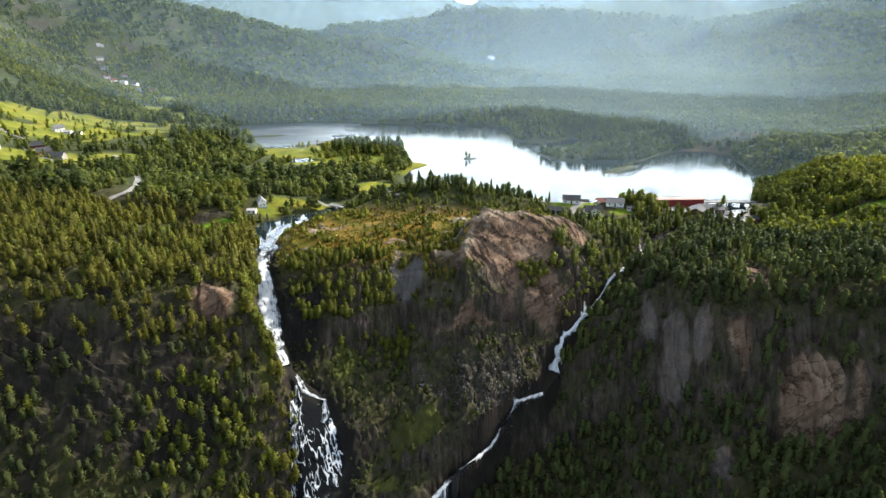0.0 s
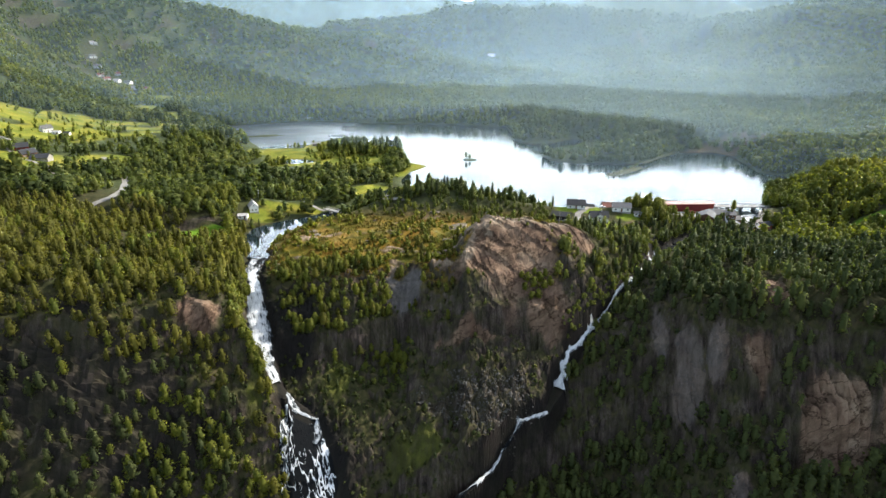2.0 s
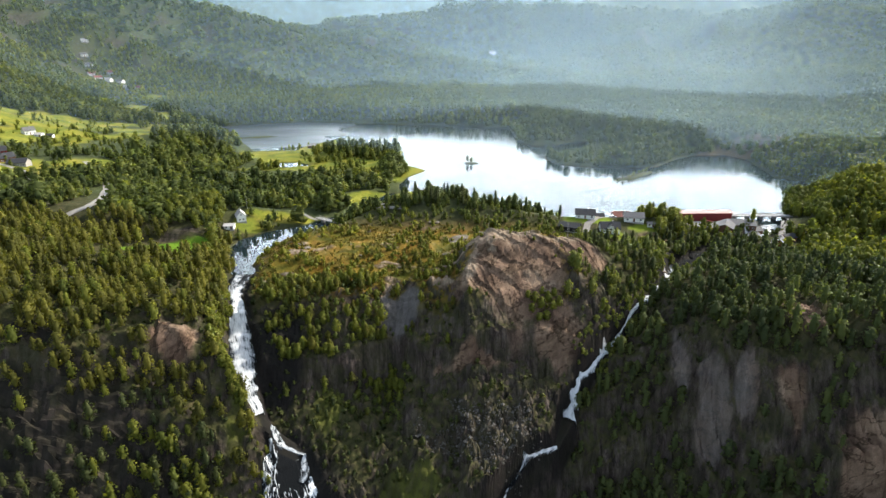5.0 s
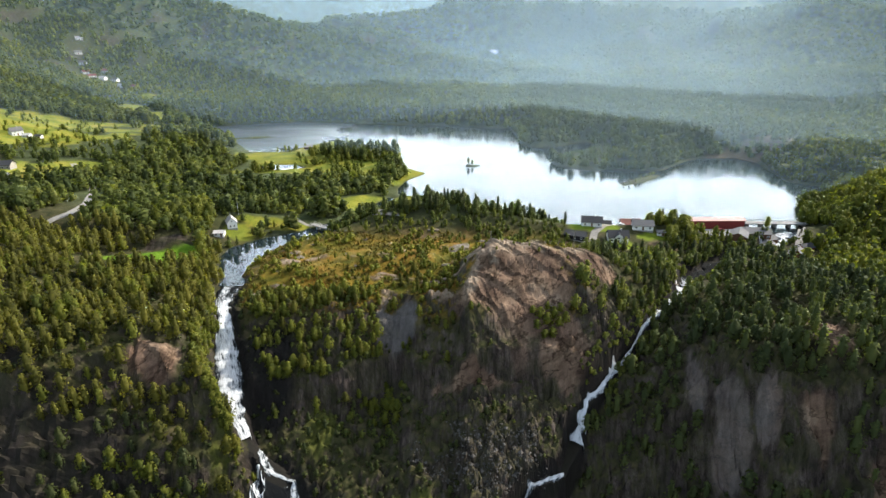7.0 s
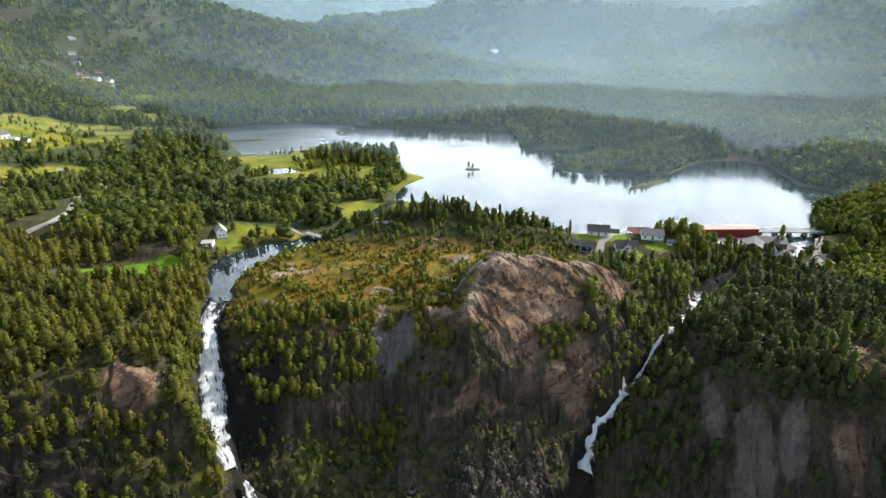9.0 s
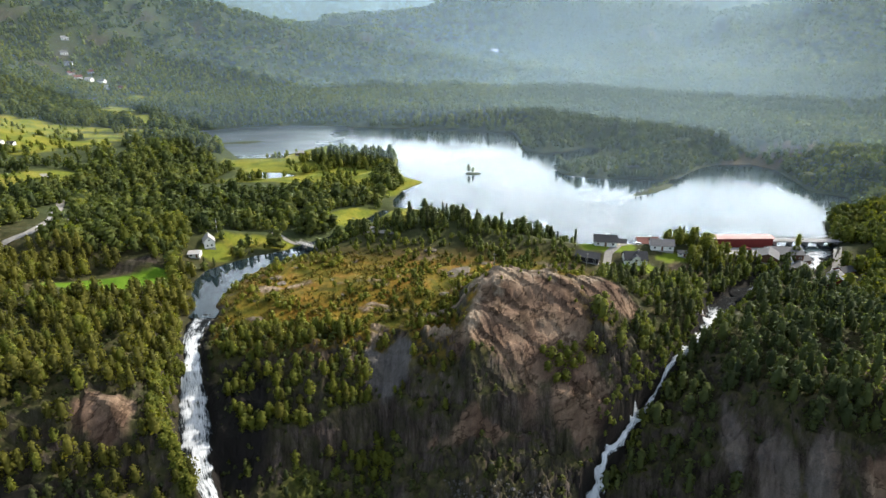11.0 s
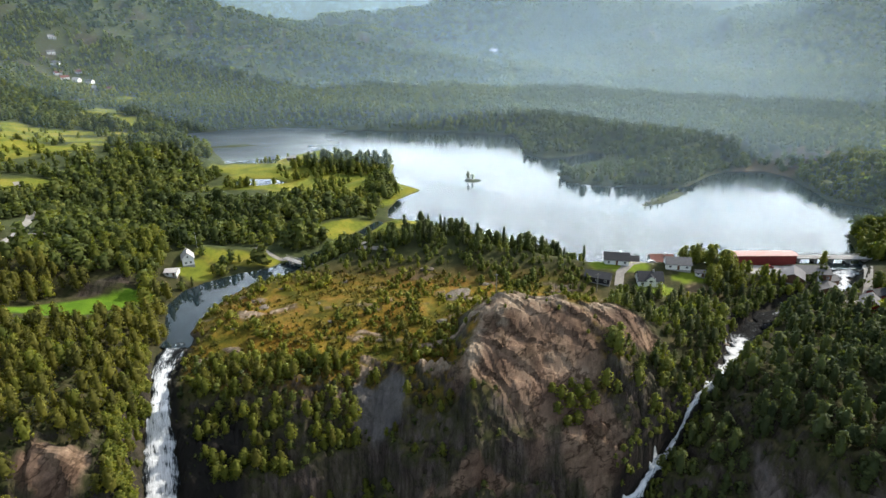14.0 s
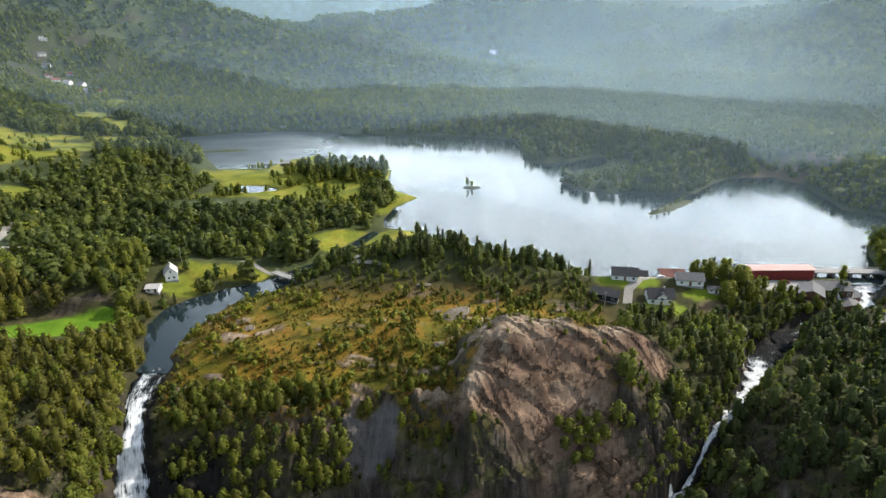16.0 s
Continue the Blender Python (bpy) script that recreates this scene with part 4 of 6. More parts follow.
def scatter(x0, x1, y0, y1, gap, seed, test, grassy=False):
    """Jittered places on a grid that pass a test."""
    rng = np.random.default_rng(seed)
    gx, gy = np.meshgrid(np.arange(x0, x1, gap), np.arange(y0, y1, gap))
    x = (gx + rng.uniform(-0.48, 0.48, gx.shape) * gap).ravel()
    y = (gy + rng.uniform(-0.48, 0.48, gx.shape) * gap).ravel()
    keep = ((grid_value(GRASS, x, y) < 0.3) | grassy) & (grid_value(SHORE, x, y) > 0.5) & (grid_value(NEARFALL, x, y) > 1.3) & (grid_value(NEARBROOK, x, y) > 1.25)
    keep &= np.abs(x) < 0.86 * (y + 190)
    for ox, oy, rx, ry, turn in CLEAR:
        keep &= (oval(x, y, ox, oy, rx, ry, turn) < 0) | grassy
    keep &= test(x, y, rng)
    return x[keep], y[keep], rng


# ---- see-through sheets standing in for far valley haze, lit by the sun behind ----
def haze_sheet_material(amount):
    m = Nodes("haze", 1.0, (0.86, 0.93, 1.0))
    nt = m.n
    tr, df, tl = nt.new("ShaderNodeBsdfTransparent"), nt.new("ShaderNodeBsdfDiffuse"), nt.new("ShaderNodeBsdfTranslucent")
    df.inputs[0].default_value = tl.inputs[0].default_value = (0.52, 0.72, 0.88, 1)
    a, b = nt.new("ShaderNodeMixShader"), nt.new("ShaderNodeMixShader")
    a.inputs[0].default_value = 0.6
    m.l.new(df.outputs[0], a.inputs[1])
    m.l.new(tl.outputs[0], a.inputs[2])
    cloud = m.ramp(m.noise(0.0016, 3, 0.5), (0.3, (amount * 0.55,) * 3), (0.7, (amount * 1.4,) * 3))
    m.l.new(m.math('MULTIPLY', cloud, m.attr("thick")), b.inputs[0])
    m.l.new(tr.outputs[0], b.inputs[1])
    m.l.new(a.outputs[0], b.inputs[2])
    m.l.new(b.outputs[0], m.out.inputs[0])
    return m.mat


# seven upright pale blue sheets added across the valley to imitate haze
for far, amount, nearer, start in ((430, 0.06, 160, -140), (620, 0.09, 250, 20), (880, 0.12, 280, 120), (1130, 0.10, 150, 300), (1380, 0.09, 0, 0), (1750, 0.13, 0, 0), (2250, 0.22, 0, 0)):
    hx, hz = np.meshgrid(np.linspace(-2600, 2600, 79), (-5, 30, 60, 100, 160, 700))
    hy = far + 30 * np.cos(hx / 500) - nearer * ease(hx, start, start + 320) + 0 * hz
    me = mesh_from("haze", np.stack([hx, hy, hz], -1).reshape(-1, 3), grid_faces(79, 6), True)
    # denser towards the middle, to imitate the haze's central glow
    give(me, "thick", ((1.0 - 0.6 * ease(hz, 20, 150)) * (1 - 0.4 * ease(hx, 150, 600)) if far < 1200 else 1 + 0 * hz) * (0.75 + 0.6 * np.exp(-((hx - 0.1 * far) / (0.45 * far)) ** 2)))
    me.materials.append(haze_sheet_material(amount))
    tagged(new("backdrop", me), "pale see-through sheet standing in for haze in the far valley", "haze", kind="structure")


# ---- forests ----
def thin(x, y, rng, amount, size=18, seed=7):
    return rng.uniform(0, 1, len(x)) < amount + 0.5 * fbm(x, y, size, 3, seed)


def bare(x, y):
    return grid_value(BARE, x, y)


# hillside beside the great fall
def t_left(x, y, rng):
    return (x < -84 - (y - 90) * 0.42 - 2) & (y < 205) & (grid_value(SCRUBBED, x, y) < 0.4) & (grid_value(CRAG, x, y) < rng.uniform(0.55, 2.3, len(x))) & ((rng.uniform(0, 1, len(x)) > 0.22 * bare(x, y)) | (grid_value(NEARFALL, x, y) < 5)) & thin(x, y, rng, 0.85)


x, y, rng = scatter(-330, -50, 22, 206, 4.1, 1, t_left)
half = rng.uniform(0, 1, len(x)) < 0.78 + 0.3 * fbm(x, y, 40, 2, 3)
# lower slope: same pines in darker leaves, the hillside's shade put into colour
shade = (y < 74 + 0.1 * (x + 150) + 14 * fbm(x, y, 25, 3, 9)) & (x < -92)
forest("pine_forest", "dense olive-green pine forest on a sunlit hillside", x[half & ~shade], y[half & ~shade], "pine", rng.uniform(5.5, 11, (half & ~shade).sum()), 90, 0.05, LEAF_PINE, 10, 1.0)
forest("pine_forest", "pines clinging to a steep rocky slope, green darkened for shade", x[half & shade], y[half & shade], "pine", rng.uniform(5, 10, (half & shade).sum()), 90, 0.05, LEAF_SPRUCE_SHADE, 26, 1.0)
forest("birch_forest", "bright green birches mixed through a hillside forest", x[~half], y[~half], "birch", rng.uniform(5, 10, (~half).sum()), 90, 0.05, LEAF_BIRCH, 11, 1.0)


# steep wooded hill beside the narrow fall
def t_right(x, y, rng):
    return (x > np.interp(y, (50, 66, 86, 96, 119, 150, 176, 205, 240), (-24, -12, 17, 36, 48, 81, 102, 131, 176)) + 2) & (grid_value(SCRUBBED, x, y) < 0.4) & (rng.uniform(0, 1, len(x)) > 0.85 * bare(x, y)) & thin(x, y, rng, 0.85) & ((y < 215) | (x > 200))


x, y, rng = scatter(-10, 340, 30, 300, 3.9, 2, t_right)
half = rng.uniform(0, 1, len(x)) < 0.72 + 0.3 * fbm(x, y, 40, 2, 4) - 0.25 * ease(y, 95, 130)
# crest trees get the bright lit leaf colour, the others the shade-toned one
crest = (x > 165) & (y > 150)
forest("pine_forest", "dark green pine forest on a steep shaded hill", x[half & ~crest], y[half & ~crest], "pine", rng.uniform(6, 11, (half & ~crest).sum()), 58, 0.062, LEAF_SHADE, 12, 1.0)
forest("birch_forest", "birches and rowans among pines on a steep hill", x[~half & ~crest], y[~half & ~crest], "birch", rng.uniform(5, 10, (~half & ~crest).sum()), 58, 0.062, LEAF_SHADE, 13)
forest("birch_forest", "sunlit yellow-green birches on the hill beyond the narrow river", x[crest], y[crest], "birch", rng.uniform(6, 11, crest.sum()), 44, 0.075, LEAF_BIRCH, 28, 1.1)


# woods between the river pool and the lake
def t_back(x, y, rng):
    return (x < -60) & (y > 205) & ((y < 345) | ((x < -204) & (y < 432)) | (x < -236 - np.maximum(0, y - 480) * 0.5)) & ~((x > -122) & (y < 240)) & thin(x, y, rng, 0.95, 30) & (rng.uniform(0, 1, len(x)) > 0.85 * ease(oval(x, y, -385, 380, 120, 150), 0.0, 0.3))


x, y, rng = scatter(-520, -40, 205, 660, 5.7, 3, t_back)
half = rng.uniform(0, 1, len(x)) < 0.44 + 0.6 * fbm(x, y, 40, 3, 5)
forest("mixed_forest", "dark mixed woodland behind the river pool", x[half], y[half], "birch", 4.5 + rng.gamma(3.2, 1.15, half.sum()), 46, 0.08, LEAF_WOOD, 14, 1.35)
forest("birch_forest", "green leafy woodland between the pool and the lake", x[~half], y[~half], "birch", 4.2 + rng.gamma(3.0, 1.1, (~half).sum()), 44, 0.085, LEAF_LEAFY, 15, 1.4)


# far side of the lake
def t_far(x, y, rng):
    return ((y > 560) | (x > 45)) & (bare(x, y) < 0.55) & thin(x, y, rng, 0.98, 60) & ((y < 640) | (rng.uniform(0, 1, len(x)) < 0.8))


x, y, rng = scatter(-1150, 1150, 300, 900, 6.8, 4, t_far)
half = rng.uniform(0, 1, len(x)) < 0.5 + 0.6 * fbm(x, y, 80, 2, 6)
half &= ~((x < -400) & (y < 780) & (rng.uniform(0, 1, len(x)) < 0.65))
forest("pine_forest", "dark forest along the far lake shore", x[half], y[half], "pine", rng.uniform(6, 11, half.sum()), 10, 0.15, LEAF_WOOD, 16, 1.3, vary=0.4)
sunny = (x < -400 + 60 * fbm(x, y, 70, 3, 8)) & (y < 780) & (rng.uniform(0, 1, len(x)) < 0.65)
forest("birch_forest", "sunlit yellow-green birches on a far hillside", x[sunny], y[sunny], "birch", rng.uniform(6, 10.5, sunny.sum()), 10, 0.15, LEAF_BIRCH, 27, 1.45)
leafy = ~half & ~sunny & (x < 60)
forest("birch_forest", "pale green leafy forest beyond the lake", x[leafy], y[leafy], "birch", rng.uniform(6, 10.5, leafy.sum()), 10, 0.15, LEAF_LEAFY, 17, 1.45, vary=0.4)
leafy = ~half & ~sunny & (x >= 60)
forest("birch_forest", "dull green leafy forest on a hill beyond the lake", x[leafy], y[leafy], "birch", rng.uniform(6, 10.5, leafy.sum()), 10, 0.15, LEAF_WOOD, 30, 1.45, vary=0.25)


rim = [(x0 + (x1 - x0) * u, y0 + (y1 - y0) * u, x1 - x0, y1 - y0) for (x0, y0), (x1, y1) in zip(LAKE[1:33], LAKE[2:34]) for u in np.arange(0, 1, 2.6 / math.hypot(x1 - x0, y1 - y0))]
rim = np.array(rim)
rrng = np.random.default_rng(71)
away = rrng.uniform(1.2, 5.0, len(rim)) / np.hypot(rim[:, 2], rim[:, 3])
x, y = rim[:, 0] - rim[:, 3] * away, rim[:, 1] + rim[:, 2] * away
keep = (grid_value(SHORE, x, y) > 0.6) & (y > 335) & (oval(x, y, 262, 446, 58, 20, 10) < 0) & (oval(x, y, 100, 470, 44, 42) < 0)
x, y = x[keep], y[keep]
forest("shore_forest", "dark trees crowding down to the lake shore", x, y, "birch", rrng.uniform(4, 8.5, len(x)), 16, 0.12, LEAF_WOOD, 29, 1.3, vary=0.5)


def t_hills(x, y, rng):
    return (bare(x, y) < 0.5) & thin(x, y, rng, 0.95, 90)


x, y, rng = scatter(-1500, 1600, 900, 1750, 14.5, 5, t_hills)
forest("hill_forest", "hazy forest covering distant hills", x, y, "birch", rng.uniform(9, 14, len(x)), 6, 0.2, LEAF_WOOD, 18, 1.9, vary=0.25)

# low scrub on the open neck of the wooded point and on the spit
srng = np.random.default_rng(92)
x, y = srng.uniform(66, 136, 260), srng.uniform(430, 500, 260)
keep = (oval(x, y, 100, 466, 42, 40) > 0) & (grid_value(SHORE, x, y) > 0.8)
forest("scrub", "low green scrub on a wooded point", x[keep], y[keep], "birch", srng.uniform(1.2, 2.6, keep.sum()), 24, 0.12, LEAF_WOOD, 31, 1.6, vary=0.4)
u, w = srng.uniform(0, 1, 70), srng.normal(0, 2.2, 70)
x, y = 118 + 50 * u - 0.75 * w, 353 + 54 * u + 0.66 * w
keep = (grid_value(SHORE, x, y) > 0.3)
forest("scrub", "low brownish scrub on a stony spit", x[keep], y[keep], "birch", srng.uniform(1.0, 3.2, keep.sum()), 30, 0.11, LEAF_SPRUCE_SHADE, 32, 1.5, vary=0.5)


# wood between the hamlet and the narrow river
def t_gully(x, y, rng):
    xr = np.interp(y, (150, 176, 205, 240), (78, 100, 128, 160))
    return (x < xr - 1) & (x > 47 + 0.25 * (y - 150)) & (oval(x, y, 80, 213, 28, 12) < 0) & (oval(x, y, 84, 236, 34, 16) < 0) & ((y < 222) | (x > 104)) & ((x < 124) | (y < 216)) & (grid_value(SCRUBBED, x, y) < 0.4) & thin(x, y, rng, 0.9)


x, y, rng = scatter(46, 140, 146, 246, 4.2, 12, t_gully)
half = rng.uniform(0, 1, len(x)) < 0.4
forest("pine_forest", "dark pines crowding a river gully", x[half], y[half], "pine", rng.uniform(4.5, 9, half.sum()), 84, 0.053, LEAF_SPRUCE_SHADE, 24)
# gully birches use the duller broad-leaf colour in place of shade
forest("birch_forest", "green birches crowding a river gully", x[~half], y[~half], "birch", rng.uniform(4, 8.5, (~half).sum()), 84, 0.053, LEAF_LEAFY, 25)


# ---- single trees ----
def part(name, me, material, parent, label=""):
    """One mesh as a part of a thing."""
    if isinstance(me, bmesh.types.BMesh):
        bm, me = me, bpy.data.meshes.new(name)
        bm.normal_update()
        bm.to_mesh(me)
        bm.free()
    if not me.materials:
        me.materials.append(material)
    ob = new(name, me)
    ob.parent = parent
    return tagged(ob, label)


def tree(kind, leaf, detail, size, label, seed):
    rng = np.random.default_rng(seed)
    root = new(kind + "_tree")
    v, f = trunk_of(6, 0.8, 0.018)
    part("trunk", mesh_from("trunk", v, f), BARK, root)
    v, f, n = crown_of(kind, detail, size, rng)
    me = mesh_from("crown", v, f, True)
    me.normals_split_custom_set_from_vertices(n.astype(np.float32))
    give(me, "tint", np.full(len(v), rng.uniform(0.3, 0.7)))
    part("crown", me, leaf, root)
    return tagged(root, label, "tree", kind + " trees")


TREES = {"birch": [tree("birch", LEAF_BIRCH, 150, 0.048, "young birch with bright green leaves", 200 + k) for k in range(4)],
         "pine": [tree("pine", LEAF_PINE, 150, 0.048, "pine with an open olive-green crown", 210 + k) for k in range(4)],
         "shore": [tree("pine", LEAF_WOOD, 150, 0.048, "dark green pine with a dense crown", 230 + k) for k in range(3)],
         "spruce": [tree("spruce", LEAF_SPRUCE_SHADE, 150, 0.04, "dark green pointed spruce", 220 + k) for k in range(3)]}
FIRST = {t: True for ts in TREES.values() for t in ts}


def plant(kind, x, y, h, turn, wide=1.0):
    t = TREES[kind][int(turn * 7) % len(TREES[kind])]
    m = pose(x, y, float(ground_at(x, y)) - 0.1, 0, 0, turn)
    if FIRST[t]:
        FIRST[t] = False
        t.matrix_basis = m
    else:
        t = copy_thing(t, m)
    t.scale = (h * wide, h * wide, h)
    return t


def grove(kind, x0, x1, y0, y1, gap, low, high, seed, test=None, most=300, wide=1.0, grassy=False, joined="", leaf=None):
    def ok(x, y, rng):
        keep = thin(x, y, rng, 0.7, 14, seed)
        return keep & test(x, y) if test else keep
    x, y, rng = scatter(x0, x1, y0, y1, gap, seed, ok, grassy)
    if joined:
        return forest("young_trees", joined, x, y, kind, rng.uniform(low, high, len(x)), 70, 0.06, leaf or {"birch": LEAF_BIRCH, "pine": LEAF_PINE, "spruce": LEAF_SPRUCE_SHADE}[kind], seed, wide)
    for k in range(min(most, len(x))):
        plant(kind, x[k], y[k], rng.uniform(low, high), rng.uniform(0, 360), wide * rng.uniform(1.0, 1.45))


def mid_only(x, y):
    xr = np.interp(y, (50, 66, 86, 96, 119, 150, 176, 205, 240), (-24, -12, 17, 36, 48, 81, 102, 131, 176))
    return (x > -84 - (y - 90) * 0.42 + 9) & (x < xr - 4) & (bare(x, y) < 0.55)


# birches on the brow and on the slope under it
grove("birch", -96, -26, 116, 152, 3.2, 3.5, 7.5, 31, mid_only, wide=1.0)
grove("pine", -94, -26, 120, 154, 6.0, 4, 8, 48, mid_only)
grove("birch", -24, 12, 128, 166, 5.2, 3.0, 6.0, 32, lambda x, y: mid_only(x, y) & (x < 2))
grove("pine", -34, -4, 138, 172, 5.5, 3.5, 7.0, 33, mid_only)
grove("birch", 24, 66, 128, 150, 5.5, 2.5, 5.0, 34, mid_only)
# talus birches take the dark leaf colour, standing for the cliff's shade
grove("birch", -72, 34, 78, 120, 8.5, 2.5, 5.0, 35, mid_only, joined="scattered young birches on the slope under the cliff", leaf=LEAF_SPRUCE_SHADE)
# small trees over the heath
grove("pine", -108, 30, 158, 226, 12, 1.8, 4.0, 36, lambda x, y: mid_only(x, y) & (fbm(x, y, 17, 3, 136) > 0.02))
grove("birch", -108, 40, 160, 230, 6.5, 1.2, 4.0, 37, lambda x, y: mid_only(x, y) & (fbm(x, y, 17, 3, 137) > 0.02), joined="small birches scattered over the heath")
# conifers along the near shore
grove("spruce", -38, 62, 234, 262, 6.0, 6, 12, 38, lambda x, y: (x < 48) & (y > 238 + np.abs(x + 5) * 0.12) & (y < 262 - np.maximum(0, x - 5) * 0.25))
grove("shore", -62, 50, 226, 268, 4.8, 5, 11, 39, lambda x, y: (y > 234) & (x < 46) & ((x > -28) | (y < 252)))
grove("birch", -80, -30, 226, 262, 5.0, 3, 6, 40, lambda x, y: (x > -84 + (250 - y) * 0.1), joined="leafy birches beside the river mouth")
# birches by the dome, shade put into leaf colour, and shrubs in its cracks
grove("birch", 44, 70, 138, 162, 3.8, 5.5, 9.5, 47, mid_only, wide=1.0, joined="leafy birches beside the rock dome, greens dulled for shade", leaf=LEAF_LEAFY)
for sx_, sy_, sh in ((30, 138, 4.2), (33, 136.5, 4.8), (36, 138.5, 4.4), (27, 139, 3.0), (39, 141, 3.6), (28.5, 134.5, 3.6), (35, 133.5, 4.2), (31.5, 132, 3.4), (38, 136, 3.8), (41, 138, 4.2), (33.5, 140.5, 3.2), (12, 158, 1.6), (3, 166, 2.0), (15, 169, 1.8), (27, 163, 1.4), (41, 155, 1.8), (33, 134, 2.2), (-2, 160, 2.6), (44, 160, 2.0), (18, 171, 2.6), (21, 169, 2.2), (24, 172, 2.8), (8, 172, 2.4), (36, 170, 2.6), (39, 168, 2.0), (31, 160, 2.2), (6, 162, 2.4), (13, 165, 1.8), (20, 164, 1.7)):
    plant("birch", sx_, sy_, sh * (1.3 if sh >= 3 else 1.0), (sx_ * 31) % 360, 1.7)
# trees between the hamlet and the barn yard, and round the pool
grove("birch", 100, 132, 220, 246, 4.6, 6, 11, 49, lambda x, y: (x > 106) & (x < 128) & (y > 218))
grove("spruce", 102, 124, 222, 246, 8.0, 8, 12, 50, lambda x, y: x > 106)
grove("birch", 128, 150, 208, 222, 4.2, 4, 7, 51, joined="green birches along the narrow river")
grove("birch", 40, 104, 196, 212, 4.6, 2.5, 5, 52, lambda x, y: (x < 52) | (y < 206), joined="young birches below the hamlet")
grove("birch", -132, -96, 234, 252, 4.5, 1.8, 3.6, 53, lambda x, y: (grid_value(SHORE, x, y) < 5) & (y > 225 + 0.8 * (x + 130)), grassy=True)
grove("birch", -176, -148, 212, 244, 5.0, 7, 11, 54, wide=1.1)
grove("birch", 118, 150, 221, 234, 4.0, 4, 7, 55, joined="green trees on the bank below the barn yard")
# round the narrow river
grove("birch", 100, 134, 216, 244, 6.5, 6, 10, 43, lambda x, y: (x > 106) & (x < 124))
# bright birches on the bank of the cascade
grove("birch", -106, -78, 62, 104, 2.6, 2, 5, 46, lambda x, y: (x < -82 - (y - 90) * 0.35) & (x > -92 - (y - 90) * 0.42), joined="bright green birches on the bank of the cascade")
grove("birch", -136, -88, 40, 80, 4.8, 5, 10, 69, lambda x, y: (x < -86 - (y - 90) * 0.42) & (oval(x, y, -112, 60, 26, 22) > 0), joined="bright green birches at the foot of the hillside")
# the grove and the trees on the meadow peninsula
grove("shore", -156, -58, 425, 520, 5.4, 8, 13, 44, lambda x, y: oval(x, y, -103, 458, 44, 26, -12) > 0, grassy=True, wide=1.1)
grove("birch", -160, -60, 420, 500, 6.2, 6, 10, 56, lambda x, y: oval(x, y, -108, 446, 46, 20, -12) > 0, grassy=True, joined="leafy trees edging a pine grove on the meadow", wide=1.2)
grove("birch", -166, -116, 404, 444, 5.0, 4, 8, 57, lambda x, y: np.abs(y - 418 - 0.45 * (x + 140)) < 7, grassy=True, joined="row of young trees beside the small tarn", wide=1.2)
grove("birch", -190, -162, 386, 402, 4.0, 5, 9, 58, lambda x, y: oval(x, y, -176, 393, 13, 6) > 0, grassy=True, joined="dark clump of trees before the small tarn", wide=1.3)
grove("birch", -200, -168, 465, 500, 4.5, 4, 8, 59, lambda x, y: oval(x, y, -185, 480, 12, 10) > 0, grassy=True, joined="clump of trees at the edge of a lakeside field", wide=1.2)
grove("birch", -124, -70, 336, 408, 4.8, 4, 9, 60, lambda x, y: (np.abs(x + 104) < 11) | ((y < 366) & (x < -74)), grassy=True, joined="leafy trees across the meadow peninsula", wide=1.2)
grove("birch", -92, -48, 352, 396, 4.2, 8, 12, 45, lambda x, y: oval(x, y, -64, 372, 11, 16) > 0, grassy=True, joined="rounded clump of leafy trees at the lake edge", wide=1.3, leaf=LEAF_LEAFY)
# single trees that stand out
for kind, x, y, h, w in (("spruce", -136.3, 215.7, 7, 1.2), ("spruce", -132.8, 218.5, 6, 1.2), ("pine", -127.7, 230.3, 6, 1.1), ("birch", -140, 191, 11, 1.6), ("birch", -146, 204, 11, 1.4),
                         ("birch", -124.7, 237.0, 4, 1.1), ("birch", -108, 247.5, 7, 1.1), ("birch", -113, 246, 6, 1.1), ("birch", -119, 243, 5, 1.0), ("pine", -2, 416, 7, 1.3), ("birch", 1.5, 415, 5, 1.3),
                         ("spruce", -31, 304, 9, 0.6), ("spruce", -25.5, 301, 9, 1.1), ("spruce", 56, 243, 10, 1.0), ("birch", 104, 243, 9, 1.1), ("birch", 112, 242, 9, 1.0), ("spruce", 110, 236, 11, 1.0),
                         ("birch", 174, 245, 8, 1.1), ("pine", 122, 353, 4, 1.3), ("pine", 133, 363, 4, 1.4), ("pine", 117, 349, 3, 1.4), ("birch", 140, 372, 3, 1.5), ("birch", 145, 378, 3, 1.6), ("pine", 128, 357, 3, 1.5), ("birch", 150, 386, 4, 1.5), ("birch", 208, 256, 9, 1.0), ("birch", -151, 226, 9, 1.1)):
    plant(kind, x, y, h, (x * 37 + y * 11) % 360, w)


# low shrubs and heather
LEAF_HEATH = leaf_material("heather_leaves", (0.04, 0.046, 0.010), (0.098, 0.094, 0.014), (0.18, 0.125, 0.024), 0.45)
def t_heath(x, y, rng):
    return (grid_value(HEATH, x, y) > 0.4) & (bare(x, y) < 0.5) & thin(x, y, rng, 0.5, 12) & (fbm(x, y, 12, 3, 141) > -0.2)


x, y, rng = scatter(-112, 60, 134, 234, 1.3, 6, t_heath)
forest("heather", "low heather and juniper scrub over the heath", x, y, "birch", rng.gamma(2.2, 0.26, len(x)) + 0.2, 8, 0.2, LEAF_HEATH, 19, 2.0, 0.15, False)


def t_shrub(x, y, rng):
    return (grid_value(HEATH, x, y) > 0.3) & (bare(x, y) < 0.6) & (fbm(x, y, 15, 3, 143) > 0.0) & thin(x, y, rng, 0.6, 7)


